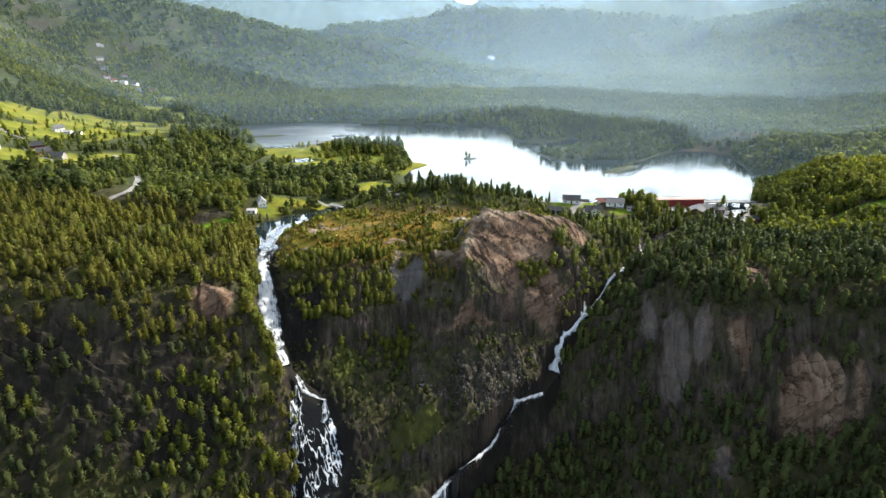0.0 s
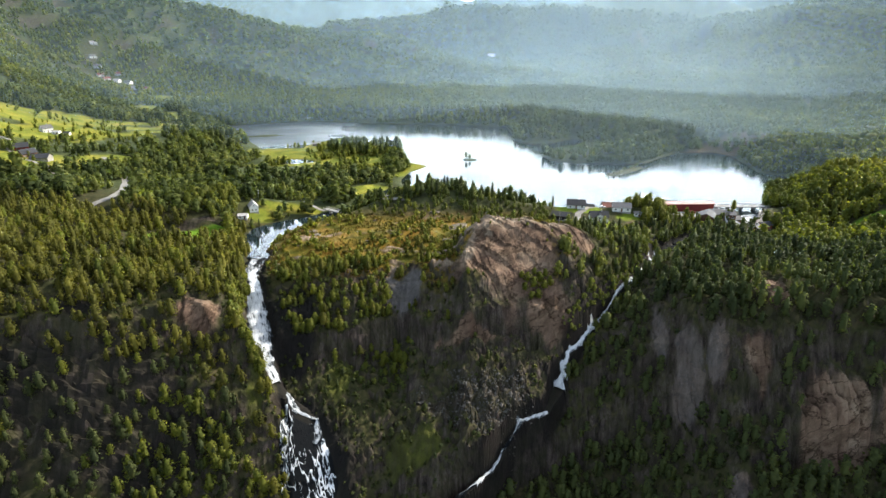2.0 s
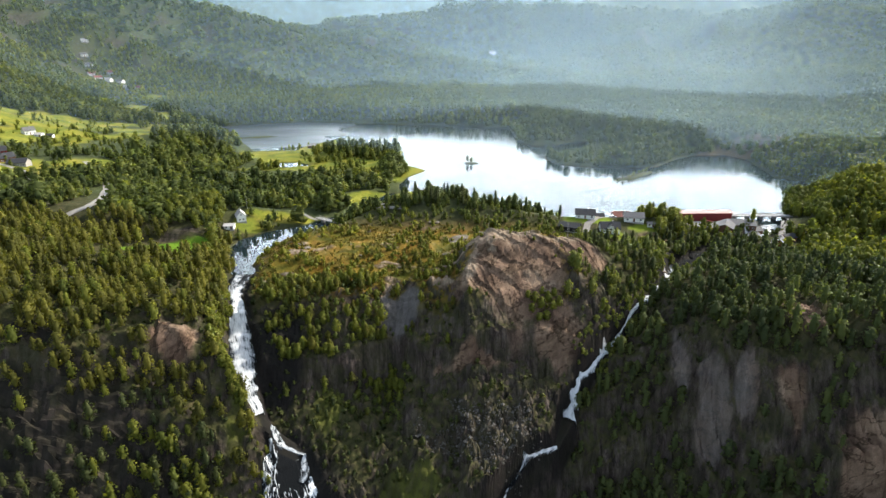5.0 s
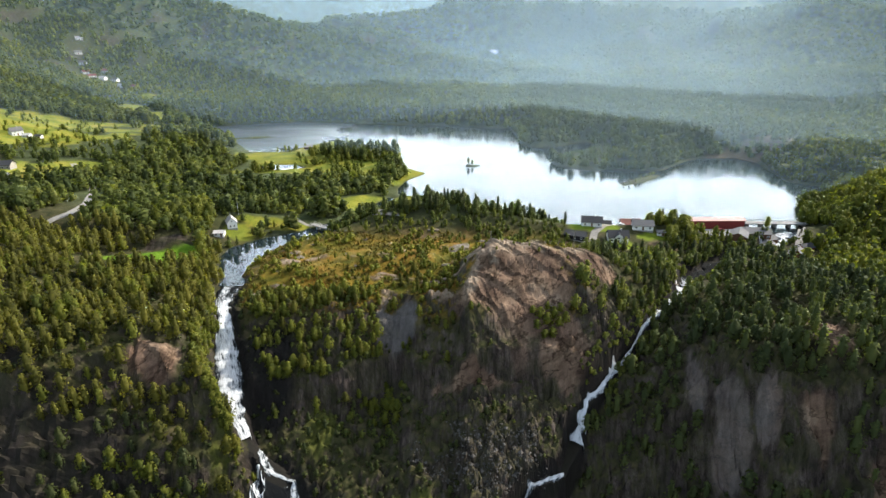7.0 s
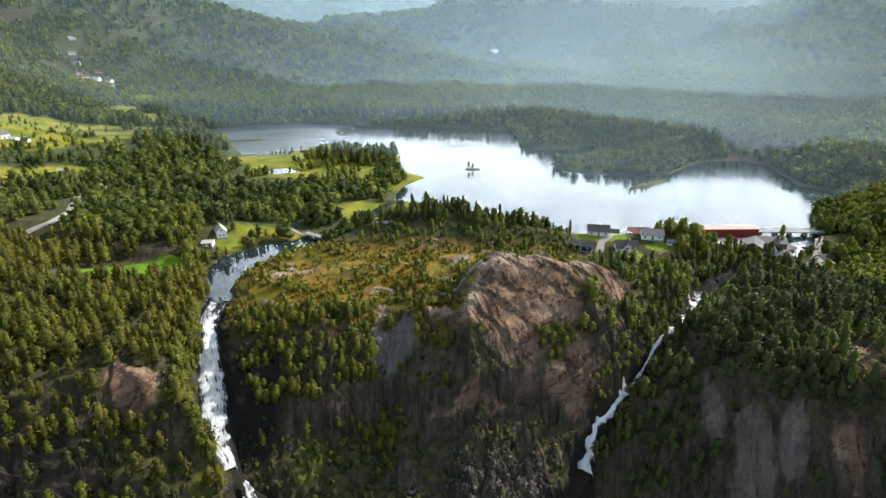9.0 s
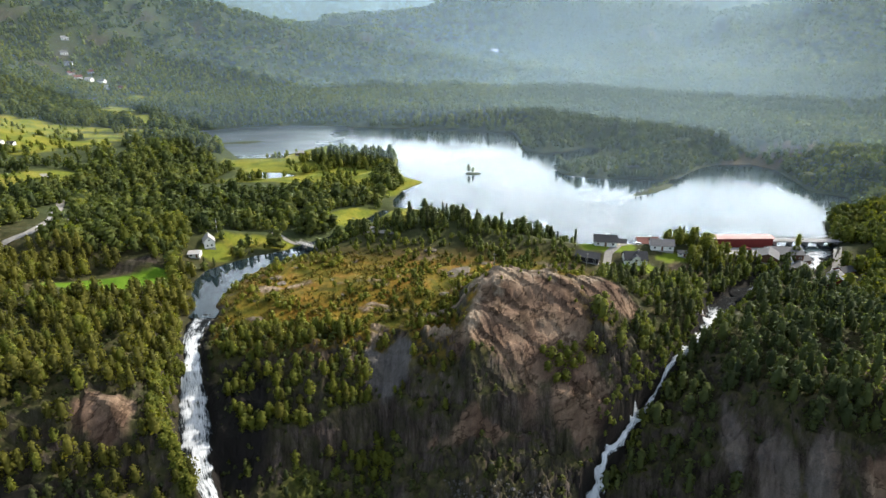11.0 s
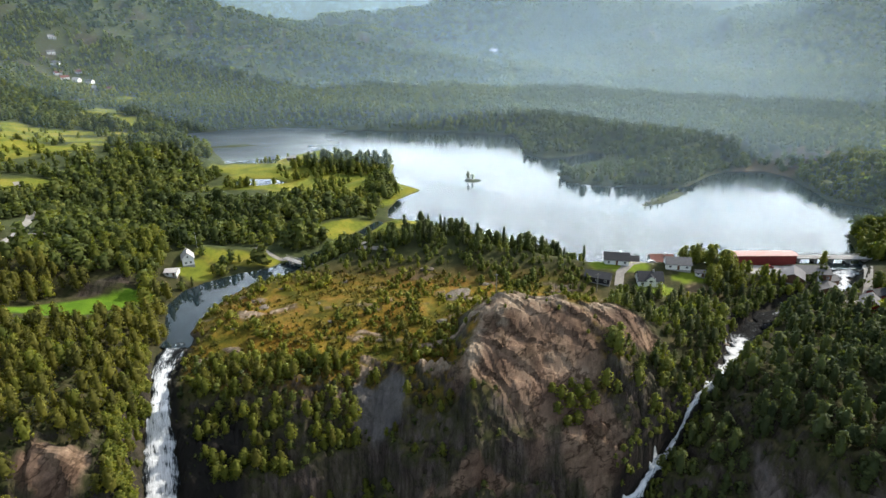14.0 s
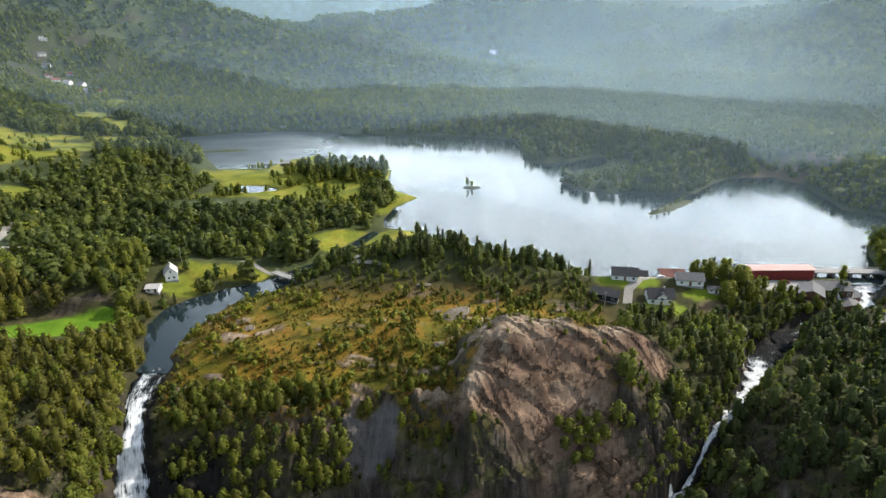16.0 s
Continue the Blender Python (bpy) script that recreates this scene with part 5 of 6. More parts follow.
x, y, rng = scatter(-112, 60, 134, 236, 2.5, 67, t_shrub)
forest("shrubs", "clumps of green birch scrub on the heath", x, y, "birch", rng.gamma(3.0, 0.55, len(x)) + 0.5, 22, 0.12, LEAF_BIRCH, 68, 1.5, 0.15, False)


def t_slope(x, y, rng):
    return (y < 150) & (x < 110) & (bare(x, y) < 0.6) & (grid_value(CRAG, x, y) < rng.uniform(0.1, 1.2, len(x))) & (grid_value(LAWN, x, y) < 0.5) & thin(x, y, rng, 0.6, 12)


x, y, rng = scatter(-200, 200, 56, 150, 2.3, 7, t_slope)
# undergrowth coloured dark to show the slopes in shade
forest("undergrowth", "green undergrowth on the steep slopes", x, y, "birch", rng.uniform(0.8, 2.6, len(x)), 9, 0.2, LEAF_SPRUCE_SHADE, 20, 1.3, 0.2, False)
x, y, rng = scatter(-100, 100, 66, 165, 5.0, 8, lambda x, y, rng: mid_only(x, y) & (y < 124) & thin(x, y, rng, 0.35, 12))
# these pines also carry the talus shade in their leaf colour
forest("pine_forest", "sparse dark pines on the shaded talus slope", x, y, "pine", rng.uniform(2.5, 6, len(x)), 60, 0.07, LEAF_SPRUCE_SHADE, 21)


x, y, rng = scatter(-102, -26, 110, 154, 2.7, 75, lambda x, y, rng: mid_only(x, y) & thin(x, y, rng, 0.7, 9))
forest("bushes", "green bushes thick on the brow under the heath", x, y, "birch", rng.uniform(1.4, 4.2, len(x)), 34, 0.09, LEAF_LEAFY, 76, 1.4)


def t_park(x, y, rng):
    return (oval(x, y, -150, 440, 110, 85) > 0) & (grid_value(SHORE, x, y) > 1) & thin(x, y, rng, 0.05, 22) & (oval(x, y, -207, 455, 36, 22) < 0) & ~((np.abs(x + 168) < 34) & (y < 412) & (y > 392))


x, y, rng = scatter(-260, -30, 350, 540, 5.0, 9, t_park, True)
forest("shrubs", "round shrubs and young trees dotted over a meadow", x, y, "birch", rng.uniform(1.5, 6.5, len(x)), 30, 0.09, LEAF_LEAFY, 22, 1.2)


def t_farm(x, y, rng):
    return (oval(x, y, -385, 380, 130, 160) > 0) & thin(x, y, rng, 0.2, 26)


x, y, rng = scatter(-520, -250, 230, 540, 6.0, 10, t_farm, True)
forest("shrubs", "shrubs and hedgerow trees among farm meadows", x, y, "birch", rng.uniform(2, 6.5, len(x)), 30, 0.09, LEAF_BIRCH, 23, 1.2)


# bushes along the banks of the falls and along the near shore
def bank_bushes(line, gaps, seed, far=3.0, rows=2, inset=1.3):
    p = resample(line, 1.1)
    rng = np.random.default_rng(seed)
    t = np.gradient(p[:, :2], axis=0)
    t /= np.maximum(1e-6, np.hypot(t[:, 0], t[:, 1]))[:, None]
    xs, ys = [], []
    for sign in gaps:
        for _ in range(rows):
            off = sign * (p[:, 3] * inset + rng.uniform(0.3, far, len(p)))
            xs.append(p[:, 0] - t[:, 1] * off + rng.normal(0, 0.4, len(p)))
            ys.append(p[:, 1] + t[:, 0] * off + rng.normal(0, 0.4, len(p)))
    x, y = np.concatenate(xs), np.concatenate(ys)
    keep = (grid_value(SHORE, x, y) > 0.4) & (np.minimum(grid_value(NEARFALL, x, y), grid_value(NEARBROOK, x, y)) > min(1.25, inset)) & (rng.uniform(0, 1, len(x)) < 0.75)
    return x[keep], y[keep], rng


x, y, rng = bank_bushes(FALL[1:9], (-1,), 61, 5.0, 4, 1.08)
forest("bushes", "leafy bushes crowding the bank of the great fall", x, y, "birch", rng.uniform(2.5, 5.5, len(x)), 50, 0.075, LEAF_BIRCH, 62, 1.2)
x, y, rng = bank_bushes(BROOK[1:10], (-1, 1), 63, 3.5)
forest("bushes", "green bushes along the narrow river", x, y, "birch", rng.uniform(1.2, 3.6, len(x)), 50, 0.075, LEAF_LEAFY, 64, 1.2)


def t_shore(x, y, rng):
    return (y > np.where(x > -12, 206, 226 + np.abs(x + 5) * 0.06)) & (x < 54) & thin(x, y, rng, 0.55, 12)


x, y, rng = scatter(-84, 54, 204, 268, 2.9, 65, t_shore)
forest("bushes", "green bushes and young trees along the near shore", x, y, "birch", rng.uniform(1.5, 5, len(x)), 44, 0.08, LEAF_LEAFY, 66, 1.2)


# ---- stones ----
def stone_mesh(name, seed, flat=0.7):
    bm = bmesh.new()
    bmesh.ops.create_icosphere(bm, subdivisions=2, radius=1)
    for v in bm.verts:
        n = noise.noise(v.co * 1.3 + Vector((seed, 0, 0)))
        v.co *= 1 + 0.35 * n
        v.co.z *= flat
    me = bpy.data.meshes.new(name)
    bm.to_mesh(me)
    bm.free()
    me.materials.append(ROCK)
    return me


ROCK = Nodes("rock", 0.9)
rc = ROCK.ramp(ROCK.noise(0.9, 7, 0.65), (0.3, (0.05, 0.043, 0.037)), (0.5, (0.11, 0.088, 0.072)), (0.72, (0.21, 0.17, 0.14)))
ROCK.color(ROCK.mix(ROCK.ramp(ROCK.noise(0.35, 4), (0.5, (0, 0, 0)), (0.62, (0.7, 0.7, 0.7))), rc, (0.07, 0.07, 0.03)))
ROCK.bump(ROCK.noise(2.5, 6), 0.15, 0.8)
ROCK = ROCK.mat
DARKROCK = Nodes("scree_rock", 0.9)
DARKROCK.color(DARKROCK.ramp(DARKROCK.island(), (0.0, (0.03, 0.03, 0.02)), (0.5, (0.055, 0.05, 0.044)), (1.0, (0.12, 0.108, 0.096))))
DARKROCK.bump(DARKROCK.noise(2.5, 6), 0.15, 0.8)
DARKROCK = DARKROCK.mat
STONES = [stone_mesh("boulder", 300 + k) for k in range(4)]


def boulder(x, y, r, label, k):
    ob = new("boulder", STONES[k % 4])
    ob.matrix_basis = pose(x, y, float(ground_at(x, y)) - 0.05 * r, 0, 0, (x * 53 + y * 29) % 360)
    ob.scale = (r * 1.7, r, r * 0.5)
    return tagged(ob, label, "rock", "boulders")


brng = np.random.default_rng(77)
for k in range(16):          # outcrops beside the pool and on the heath
    boulder(brng.uniform(-104, 20), brng.uniform(168, 226), brng.gamma(2.0, 0.55) + 0.3, "pale weathered rock outcrop in the heath", k)
for k in range(16):
    t = k / 15
    boulder(-110 - 2 * t + brng.uniform(-1, 2.5), 140 + 24 * t, brng.uniform(0.5, 1.3), "dark wet boulder beside the waterfall", k)
for k in range(24):
    i = 1.2 + 3.6 * k / 23
    j = int(i)
    px, py = [BROOK[j][c] + (BROOK[j + 1][c] - BROOK[j][c]) * (i - j) for c in (0, 1)]
    boulder(px + brng.uniform(-4.5, 4.5), py + brng.uniform(-3, 3), brng.uniform(0.5, 1.3), "grey boulder in the rapids", k)
for k in range(14):          # stones that break the lip of the great fall
    boulder(-115 + brng.uniform(-4, 4), 150 + brng.uniform(0, 17), brng.uniform(0.4, 0.9), "dark wet stone in the rapid above the fall", k)
for k in range(26):
    u, w = brng.uniform(-0.03, 0.9), brng.normal(0, 2.6)
    boulder(118 + 50 * u - 0.75 * w, 353 + 54 * u + 0.66 * w, brng.uniform(0.5, 1.4), "low pale stone on the lake spit", k)

# scree under the cliff
srng = np.random.default_rng(78)
V, F, base = [], [], 0
oct_v = np.array([(1, 0, 0), (-1, 0, 0), (0, 1, 0), (0, -1, 0), (0, 0, 1), (0, 0, -0.6)], float)
oct_f = np.array([(0, 2, 4), (2, 1, 4), (1, 3, 4), (3, 0, 4), (2, 0, 5), (1, 2, 5), (3, 1, 5), (0, 3, 5)])
sx, sy = srng.uniform(-40, 40, 4200), srng.uniform(80, 118, 4200)
keep = grid_value(SCREE, sx, sy) > 0.25
sx, sy = sx[keep], sy[keep]
sr = srng.gamma(2.0, 0.16, len(sx)) + 0.12
pts = oct_v[None] * sr[:, None, None] * srng.uniform(0.6, 1.3, (len(sx), 6, 3))
pts += np.stack([sx, sy, ground_at(sx, sy) + 0.1 * sr], -1)[:, None]
me = mesh_from("scree", pts.reshape(-1, 3), (oct_f[None] + (np.arange(len(sx)) * 6)[:, None, None]).reshape(-1, 3))
me.materials.append(DARKROCK)
tagged(new("scree", me), "grey scree of broken stones under the cliff", "scree", kind="stuff")


# ---- paint, roofs and boards ----
def plain(name, color, rough=0.7, vary=0.25, scale=1.5, metal=0.0):
    m = Nodes(name, rough, color, metal)
    lo, hi = tuple(c * (1 - vary) for c in color), tuple(min(1, c * (1 + vary)) for c in color)
    m.color(m.ramp(m.noise(scale, 5, 0.65), (0.3, lo), (0.7, hi)))
    m.bump(m.noise(scale * 6, 3), 0.02, 0.4)
    return m.mat


WHITE = plain("white_boards", (0.74, 0.74, 0.72), 0.6, 0.08)
BLACK = plain("black_boards", (0.018, 0.018, 0.022), 0.85, 0.3)
RED = plain("red_boards", (0.17, 0.026, 0.022), 0.7, 0.25)
BROWN = plain("brown_boards", (0.13, 0.065, 0.035), 0.75, 0.3)
SLATE = plain("dark_roof_tiles", (0.035, 0.036, 0.04), 0.85, 0.3)
GREYROOF = plain("grey_sheet_roof", (0.12, 0.118, 0.12), 0.9, 0.2)
REDROOF = plain("red_roof_tiles", (0.16, 0.06, 0.045), 0.7, 0.25)
RUSTROOF = plain("faded_red_sheet", (0.46, 0.27, 0.24), 0.6)
PALEROOF = plain("pale_sheet_roof", (0.38, 0.36, 0.35), 0.75, 0.12)
CONCRETE = plain("concrete", (0.28, 0.27, 0.26), 0.85, 0.2)
GRAVEL = plain("gravel", (0.22, 0.205, 0.185), 0.95, 0.25, 0.8)
TIMBER = plain("grey_timber", (0.30, 0.28, 0.25), 0.85, 0.25)
PANE = Nodes("window_glass", 0.08, (0.03, 0.035, 0.04), 0.0, 0.6).mat
TYRE = plain("tyre_rubber", (0.02, 0.02, 0.02), 0.85, 0.1)
CARRED = plain("dark_red_car_paint", (0.16, 0.02, 0.02), 0.3, 0.05)
CARGREY = plain("silver_car_paint", (0.45, 0.46, 0.47), 0.3, 0.05)


def box(bm, x0, x1, y0, y1, z0, z1):
    v = [bm.verts.new((x, y, z)) for x in (x0, x1) for y in (y0, y1) for z in (z0, z1)]
    for f in ((0, 1, 3, 2), (4, 6, 7, 5), (0, 4, 5, 1), (2, 3, 7, 6), (0, 2, 6, 4), (1, 5, 7, 3)):
        bm.faces.new([v[i] for i in f])
    return bm


def boxed(*dims):
    return box(bmesh.new(), *dims)


def prism(bm, outline, x0, x1):
    """Outline in y, z drawn out along x."""
    a = [bm.verts.new((x0, y, z)) for y, z in outline]
    b = [bm.verts.new((x1, y, z)) for y, z in outline]
    n = len(outline)
    bm.faces.new(a[::-1])
    bm.faces.new(b)
    for i in range(n):
        bm.faces.new((a[i], a[(i + 1) % n], b[(i + 1) % n], b[i]))
    bmesh.ops.recalc_face_normals(bm, faces=bm.faces)
    return bm


def gable_roof(parent, w, d, eave, top, mat, over=0.5, thick=0.22, label=""):
    h, o = d / 2, over
    drop = (top - eave) / h * o
    out = [(-h - o, eave - drop), (0, top), (h + o, eave - drop), (h + o, eave - drop + thick), (0, top + thick), (-h - o, eave - drop + thick)]
    return part("roof", prism(bmesh.new(), out, -w / 2 - o, w / 2 + o), mat, parent, label)


def window(parent, x, y, z, w, h, face, frame_mat=None):
    """A window on the wall that faces -y ('s'), +y ('n'), -x ('w') or +x ('e'): frame and pane."""
    t = 0.05
    def slab(a, b, c, e, out):
        if face in "sn":
            s = -1 if face == "s" else 1
            ys = sorted((y, y + s * out))
            return boxed(a, b, ys[0], ys[1], c, e)
        s = -1 if face == "w" else 1
        xs = sorted((x, x + s * out))
        return boxed(xs[0], xs[1], a, b, c, e)
    mid = x if face in "sn" else y
    fr = part("window", slab(mid - w / 2, mid + w / 2, z, z + h, t), frame_mat or WHITE, parent)
    part("pane", slab(mid - w / 2 + 0.12, mid + w / 2 - 0.12, z + 0.12, z + h - 0.12, t + 0.02), PANE, fr)


def house(label, x, y, turn, w, d, eave, top, wall, roof, wins="sewn", chimney=True, dormer=False, door="s", name="house", frame_mat=None, z=None, storeys=1, roof_label=""):
    """A gabled house, ridge along its own x: walls, roof, windows, door, chimney, footing."""
    root = new(name)
    z = float(np.min(ground_at([x - w / 3, x + w / 3, x], [y, y, y - d / 3]))) if z is None else z
    root.matrix_basis = pose(x, y, z, 0, 0, turn)
    h = d / 2
    part("wall", prism(bmesh.new(), [(-h, 0.25), (h, 0.25), (h, eave), (0, top), (-h, eave)], -w / 2, w / 2), wall, root)
    part("footing", boxed(-w / 2 - 0.04, w / 2 + 0.04, -h - 0.04, h + 0.04, -2.5, 0.3), CONCRETE, root)
    gable_roof(root, w, d, eave, top, roof, label=roof_label)
    for lvl in range(storeys):
        zz = 1.1 + 2.6 * lvl
        n = max(2, int(w / 2.8))
        for k in range(n):
            cx = -w / 2 + w * (k + 0.5) / n
            for f in "sn":
                if f in wins and not (f == door and lvl == 0 and k == n // 2):
                    window(root, cx, -h if f == "s" else h, zz, 1.25, 1.2, f, frame_mat)
        for f in "we":
            if f in wins:
                for cy in ((-d / 5, d / 5) if d > 5 else (0,)):
                    window(root, -w / 2 if f == "w" else w / 2, cy, zz, 1.1, 1.2, f, frame_mat)
    if top - eave > 2.2:
        for f in "we":
            if f in wins:
                window(root, -w / 2 if f == "w" else w / 2, 0, eave + 0.2, 0.9, 1.0, f, frame_mat)
    n = max(2, int(w / 2.8))
    dx = -w / 2 + w * (n // 2 + 0.5) / n
    if door == "s":
        dr = part("door", boxed(dx - 0.5, dx + 0.5, -h - 0.06, -h, 0.3, 2.35), BROWN, root)
        part("handle", boxed(dx + 0.35, dx + 0.42, -h - 0.11, -h - 0.06, 1.25, 1.35), GREYROOF, dr)
    if chimney:
        part("chimney", boxed(w * 0.12, w * 0.12 + 0.7, -0.35, 0.35, top - 0.8, top + 0.9), CONCRETE, root)
    if dormer:
        dd = part("dormer", prism(bmesh.new(), [(-1.9, eave - 1.2), (1.9, eave - 1.2), (1.9, eave + 0.6), (0, eave + 2.0), (-1.9, eave + 0.6)], 0, h + 0.5), wall, root, "white gabled front dormer")
        dd.matrix_basis = pose(0, 0, 0, 0, 0, -90)
        dr = part("dormer_roof", prism(bmesh.new(), [(-2.3, eave + 0.45), (0, eave + 2.15), (2.3, eave + 0.45), (2.3, eave + 0.62), (0, eave + 2.34), (-2.3, eave + 0.62)], 0, h + 0.9), roof, root)
        dr.matrix_basis = pose(0, 0, 0, 0, 0, -90)
        window(root, 0, -h - 0.5, eave - 0.9, 1.4, 1.2, "s", frame_mat)
    return tagged(root, label, "house" if name == "house" else name.replace("_", " "))


# homes beside the river pool
house("small white wooden house with a steep pale grey roof", -142, 235.5, 118, 7, 5.4, 3.9, 6.8, WHITE, PALEROOF, "we", True, door="", storeys=1)
house("white garage with a bright sheet roof", -145, 224.5, 8, 5.5, 5, 2.5, 3.3, WHITE, PALEROOF, "s", False, name="garage")
house("brown timber cabin with a pale roof among trees", -57, 247, 10, 8, 6, 2.6, 4.4, BROWN, TIMBER, "sw", False, name="cabin")
house("weathered brown hay barn on a lakeside meadow", -164, 486, 12, 8, 5, 2.6, 4.2, BROWN, TIMBER, "", False, name="barn", door="")
# hamlet on the near shore
house("black wooden garage with pale-framed windows", 58, 217, -24, 11, 6.5, 2.9, 4.6, BLACK, SLATE, "s", False, name="garage", door="")
house("white wooden house with a dark roof and a gabled dormer", 80, 215, -2, 10.5, 7, 3.3, 6.2, WHITE, SLATE, "sew", True, True)
house("white house with a dark slate roof near the lake", 69, 231, -8, 11, 7, 3.0, 5.4, WHITE, SLATE, "sew", True)
house("dark wooden annex with a slate roof by the lake", 79, 241, -8, 6.5, 5, 2.6, 4.2, BLACK, SLATE, "se", False)
house("house with a red-brown tiled roof", 93, 240, -2, 10.5, 7, 3.0, 5.2, WHITE, REDROOF, "sew", True)
house("white house with a grey tiled roof and a terrace", 97, 229, -8, 11, 7, 3.0, 5.2, WHITE, GREYROOF, "sew", False)
house("small white shed beside the gravel yard", 106, 224, -8, 4, 3, 2.2, 3.0, WHITE, GREYROOF, "s", False, name="shed")
# long barn and the mill buildings
house("long red wooden boathouse barn with a pale red sheet roof", 146, 249.5, 1.5, 32, 6, 5.4, 5.9, RED, RUSTROOF, "", False, name="barn", door="", z=0.9)
house("old mill building with a grey sheet roof", 150, 227, 62, 11, 9, 3.0, 5.0, BROWN, GREYROOF, "s", False, name="mill", door="")
house("long mill hall with a grey sheet roof", 161, 233, -5, 15, 10, 3.4, 5.6, BROWN, GREYROOF, "s", False, name="mill", door="")
house("mill wing with a grey sheet roof beside the river", 165, 224, 70, 10, 8, 2.8, 4.6, BROWN, GREYROOF, "s", False, name="mill", door="")
house("low mill shed with a grey sheet roof", 169, 231, 20, 7, 6, 3.0, 4.4, BROWN, GREYROOF, "", False, name="shed", door="")
house("dark red wooden house on the river bank", 166, 197, 60, 9, 7, 3.4, 6.0, RED, GREYROOF, "sw", True)
house("dark red storehouse beside a gravel track", 176, 208, 20, 7, 5, 2.8, 4.4, RED, SLATE, "s", False, name="shed")
# farms on the left hillside
house("white farmhouse with a grey roof on a meadow slope", -397, 402, 60, 9, 7, 4.4, 7.0, WHITE, GREYROOF, "sew", True, storeys=1)
house("white garage with a pale roof beside the farmhouse", -386, 400, 5, 6, 5, 2.4, 3.6, WHITE, PALEROOF, "s", False, name="garage")
house("small white outbuilding with a dark roof", -379, 404, 5, 5.5, 4, 2.3, 3.5, WHITE, SLATE, "s", False, name="shed")
house("red barn with a dark roof below the farm", -362, 322, 35, 12, 8, 3.6, 6.4, RED, SLATE, "s", False, name="barn", door="")
house("dark brown barn with a slate roof", -344, 306, 65, 11, 8, 3.6, 6.4, BROWN, SLATE, "s", False, name="barn", door="")
house("large grey barn with a broad slate roof", -329, 300, 10, 13, 8, 3.2, 5.6, TIMBER, SLATE, "s", False, name="barn", door="")
house("pale house with a grey roof at the field edge", -372, 292, 20, 8, 6, 2.8, 4.8, WHITE, GREYROOF, "s", True)
vrng = np.random.default_rng(55)
for k, (vx, vy) in enumerate(((-604, 816), (-560, 770), (-546, 773), (-533, 781), (-556, 797), (-612, 838), (-482, 676), (-574, 779), (-517, 763), (-590, 800), (-500, 770))):
    house(("white village house among trees", "pale village house with a red roof", "white village house with a grey roof")[k % 3], vx, vy, vrng.uniform(-30, 60), 10, 7, 3.4, 5.8,
          WHITE, (GREYROOF, REDROOF, PALEROOF)[k % 3], "s", False)
house("lone white farmhouse in the far valley", 58, 1480, 10, 16, 10, 6, 10, WHITE, PALEROOF, "s", False)
house("row of low red boathouses at the far shore", -238, 679, 8, 34, 6, 2.4, 4.0, RED, PALEROOF, "", False, name="boathouse", door="", z=0.2)


# ---- bridges ----
def bridge(label, a, b, width, deck_z, piers):
    ax, ay = a
    bx, by = b
    n = math.hypot(bx - ax, by - ay)
    root = new("bridge")
    root.matrix_basis = pose((ax + bx) / 2, (ay + by) / 2, 0, 0, 0, math.degrees(math.atan2(by - ay, bx - ax)))
    part("deck", boxed(-n / 2, n / 2, -width / 2, width / 2, deck_z - 0.5, deck_z), CONCRETE, root)
    for s in (-1, 1):
        y0 = s * (width / 2 - 0.1)
        rail = part("railing", boxed(-n / 2, n / 2, y0 - 0.04, y0 + 0.04, deck_z + 0.95, deck_z + 1.07), PALEROOF, root)
        part("rail", boxed(-n / 2, n / 2, y0 - 0.03, y0 + 0.03, deck_z + 0.45, deck_z + 0.53), PALEROOF, rail)
        k = int(n / 2)
        for i in range(k + 1):
            px = -n / 2 + 0.05 + (n - 0.1) * i / k
            part("post", boxed(px - 0.05, px + 0.05, y0 - 0.05, y0 + 0.05, deck_z, deck_z + 1.0), PALEROOF, root)
    for i in range(piers):
        px = -n / 2 + n * (i + 0.5) / piers
        part("pier", boxed(px - 0.5, px + 0.5, -width / 2 + 0.3, width / 2 - 0.3, -4, deck_z - 0.5), CONCRETE, root)
    return tagged(root, label, "bridge")


bridge("small concrete road bridge over the river pool", (-98, 250.5), (-79.5, 238.5), 3.2, 2.4, 2)
bridge("long low road bridge across the lake outlet", (163, 255), (212, 254), 5.0, 2.6, 6)


# ---- roads and yards ----
def track(name, label, line, half, mat, lift=0.12):
    p = resample([(*q, 0) for q in line], 1.5)
    t = np.gradient(p[:, :2], axis=0)
    t /= np.maximum(1e-6, np.hypot(t[:, 0], t[:, 1]))[:, None]
    side = np.stack([-t[:, 1], t[:, 0]], -1)
    u = np.linspace(-1, 1, 5)
    x = p[:, :1] + side[:, :1] * u * half
    y = p[:, 1:2] + side[:, 1:] * u * half
    mid = ground_at(p[:, 0], p[:, 1])
    z = np.maximum(ground_at(x, y), mid[:, None] - 0.3) + lift
    me = mesh_from(name, np.stack([x, y, z], -1).reshape(-1, 3), grid_faces(5, len(p)), True)
    me.materials.append(mat)
    return tagged(new(name, me), label, "road", kind="structure")


track("road", "narrow grey road along the river", [(-300, 330), (-262, 293), (-244, 265), (-229, 236), (-222, 212), (-231, 200), (-246, 196)], 2.0, GRAVEL)
track("road", "grey road past the white house to the bridge", [(-231, 238), (-200, 247), (-160, 248), (-136, 256), (-116, 257), (-98, 250.5)], 1.2, GRAVEL)
track("road", "gravel road beyond the small bridge", [(-79.5, 238.5), (-70, 236), (-58, 241), (-40, 238)], 1.5, GRAVEL)
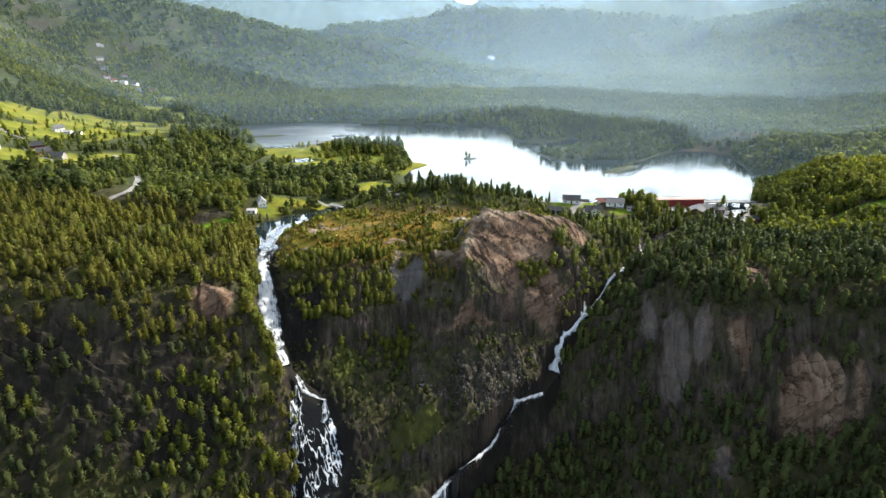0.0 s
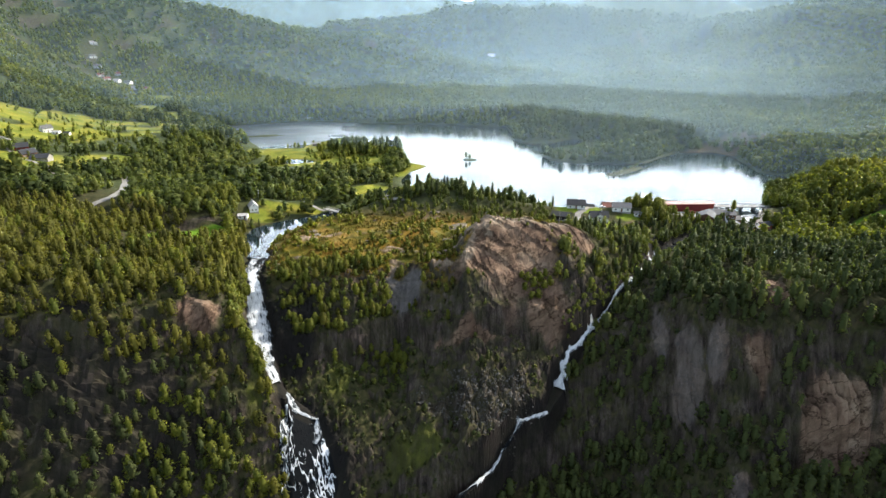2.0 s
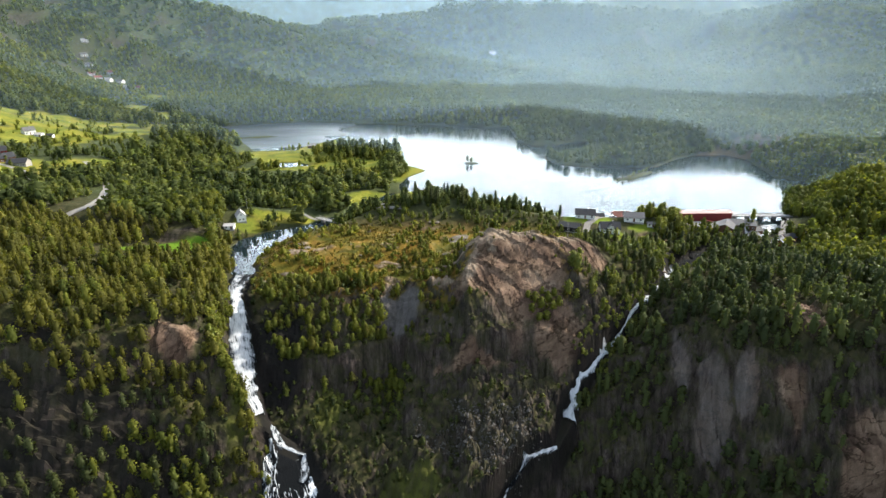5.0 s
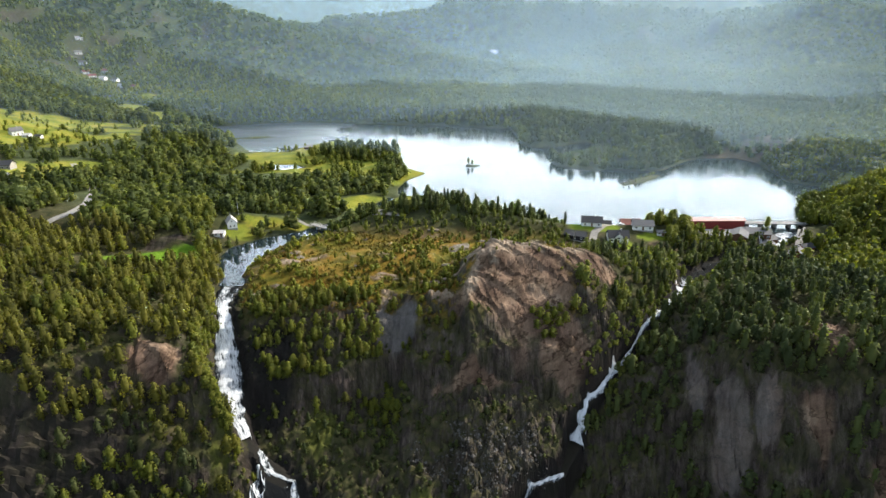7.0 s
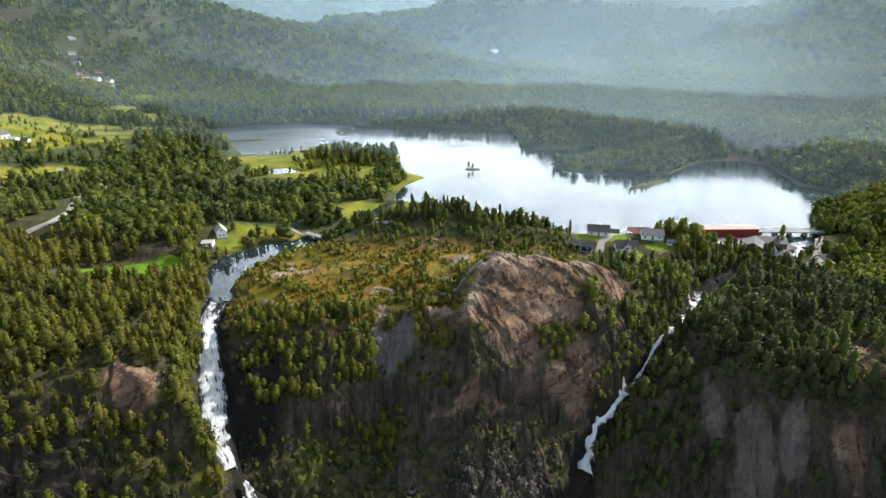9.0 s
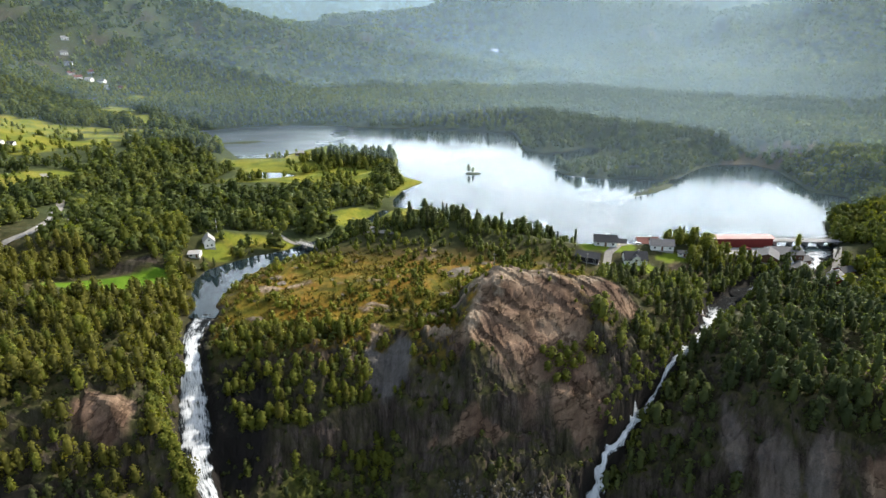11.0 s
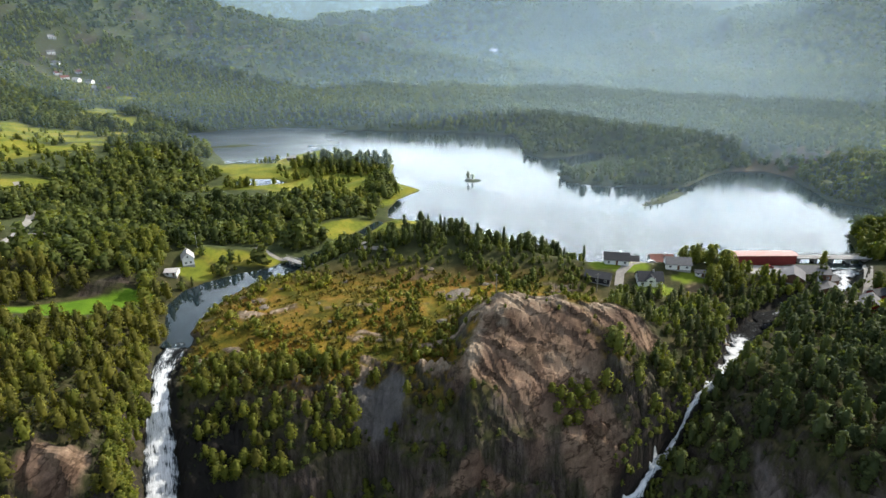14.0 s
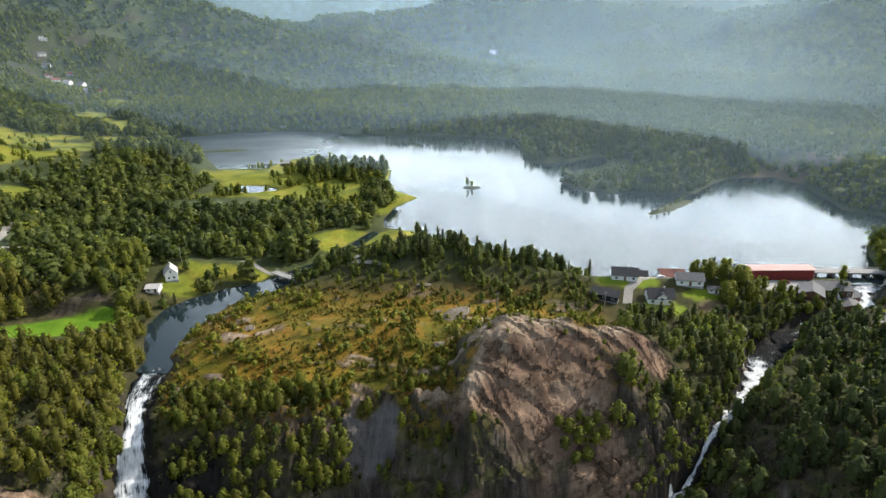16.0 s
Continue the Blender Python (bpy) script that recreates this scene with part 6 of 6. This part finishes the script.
track("road", "gravel farm road through the meadows", [(-420, 360), (-385, 345), (-372, 322), (-345, 296), (-318, 288), (-296, 268)], 1.6, GRAVEL)
track("road", "pale gravel drive through the hamlet", [(66, 212), (69, 222), (76, 230), (88, 234), (104, 236), (128, 240)], 1.9, GRAVEL)
track("yard", "pale gravel yard before the red barn", [(124, 240), (140, 240), (164, 240)], 5.5, CONCRETE, 0.15)
track("road", "gravel track down to the red house", [(196, 250), (184, 228), (176, 214), (170, 206), (160, 204)], 1.7, GRAVEL)


# ---- poles and cars ----
def pole(x, y, h, label, arm):
    root = new("utility_pole" if arm else "flagpole")
    root.matrix_basis = pose(x, y, float(ground_at(x, y)))
    bm = bmesh.new()
    bmesh.ops.create_cone(bm, cap_ends=True, segments=8, radius1=0.16 if arm else 0.09, radius2=0.10 if arm else 0.04, depth=h + 0.6, matrix=Matrix.Translation((0, 0, h / 2 - 0.3)))
    part("pole", bm, TIMBER if arm else WHITE, root)
    if arm:
        part("crossarm", boxed(-0.9, 0.9, -0.06, 0.06, h - 0.6, h - 0.45), TIMBER, root)
        for k in (-0.8, 0, 0.8):
            part("insulator", boxed(k - 0.05, k + 0.05, -0.05, 0.05, h - 0.45, h - 0.2), PANE, root)
    else:
        bm = bmesh.new()
        bmesh.ops.create_icosphere(bm, subdivisions=2, radius=0.12, matrix=Matrix.Translation((0, 0, h)))
        part("finial", bm, PALEROOF, root)
    return tagged(root, label, "pole")


pole(-141, 245, 8, "white wooden flagpole beside the house", False)
pole(11, 203, 9, "grey timber utility pole on the heath", True)
pole(55, 206, 9, "grey timber utility pole beside the hamlet", True)


def car(x, y, turn, mat, label):
    root = new("car")
    root.matrix_basis = pose(x, y, float(ground_at(x, y)) + 0.15, 0, 0, turn)
    body = [(-2.1, 0.35), (2.1, 0.35), (2.15, 0.8), (1.25, 0.95), (0.6, 1.45), (-1.3, 1.48), (-2.05, 0.98)]
    b = part("body", prism(bmesh.new(), body, -0.85, 0.85), mat, root)
    b.matrix_basis = pose(0, 0, 0, 0, 0, -90)
    g = part("glass", prism(bmesh.new(), [(1.15, 0.98), (0.58, 1.40), (-1.25, 1.43), (-1.8, 1.0)], -0.87, 0.87), PANE, root)
    g.matrix_basis = pose(0, 0, 0, 0, 0, -90)
    for px in (-1.3, 1.3):
        for py in (-0.8, 0.8):
            bm = bmesh.new()
            bmesh.ops.create_cone(bm, cap_ends=True, segments=14, radius1=0.33, radius2=0.33, depth=0.22, matrix=Matrix.Translation((px, py, 0.33)) @ Matrix.Rotation(radians(90), 4, 'X'))
            part("wheel", bm, TYRE, root)
    return tagged(root, label, "car")


car(147, 242.5, 5, CARRED, "dark red car parked before the long barn")
car(86, 233, 20, CARGREY, "silver car parked on the gravel drive")
car(180, 214, 60, CARRED, "red car parked on the gravel track")
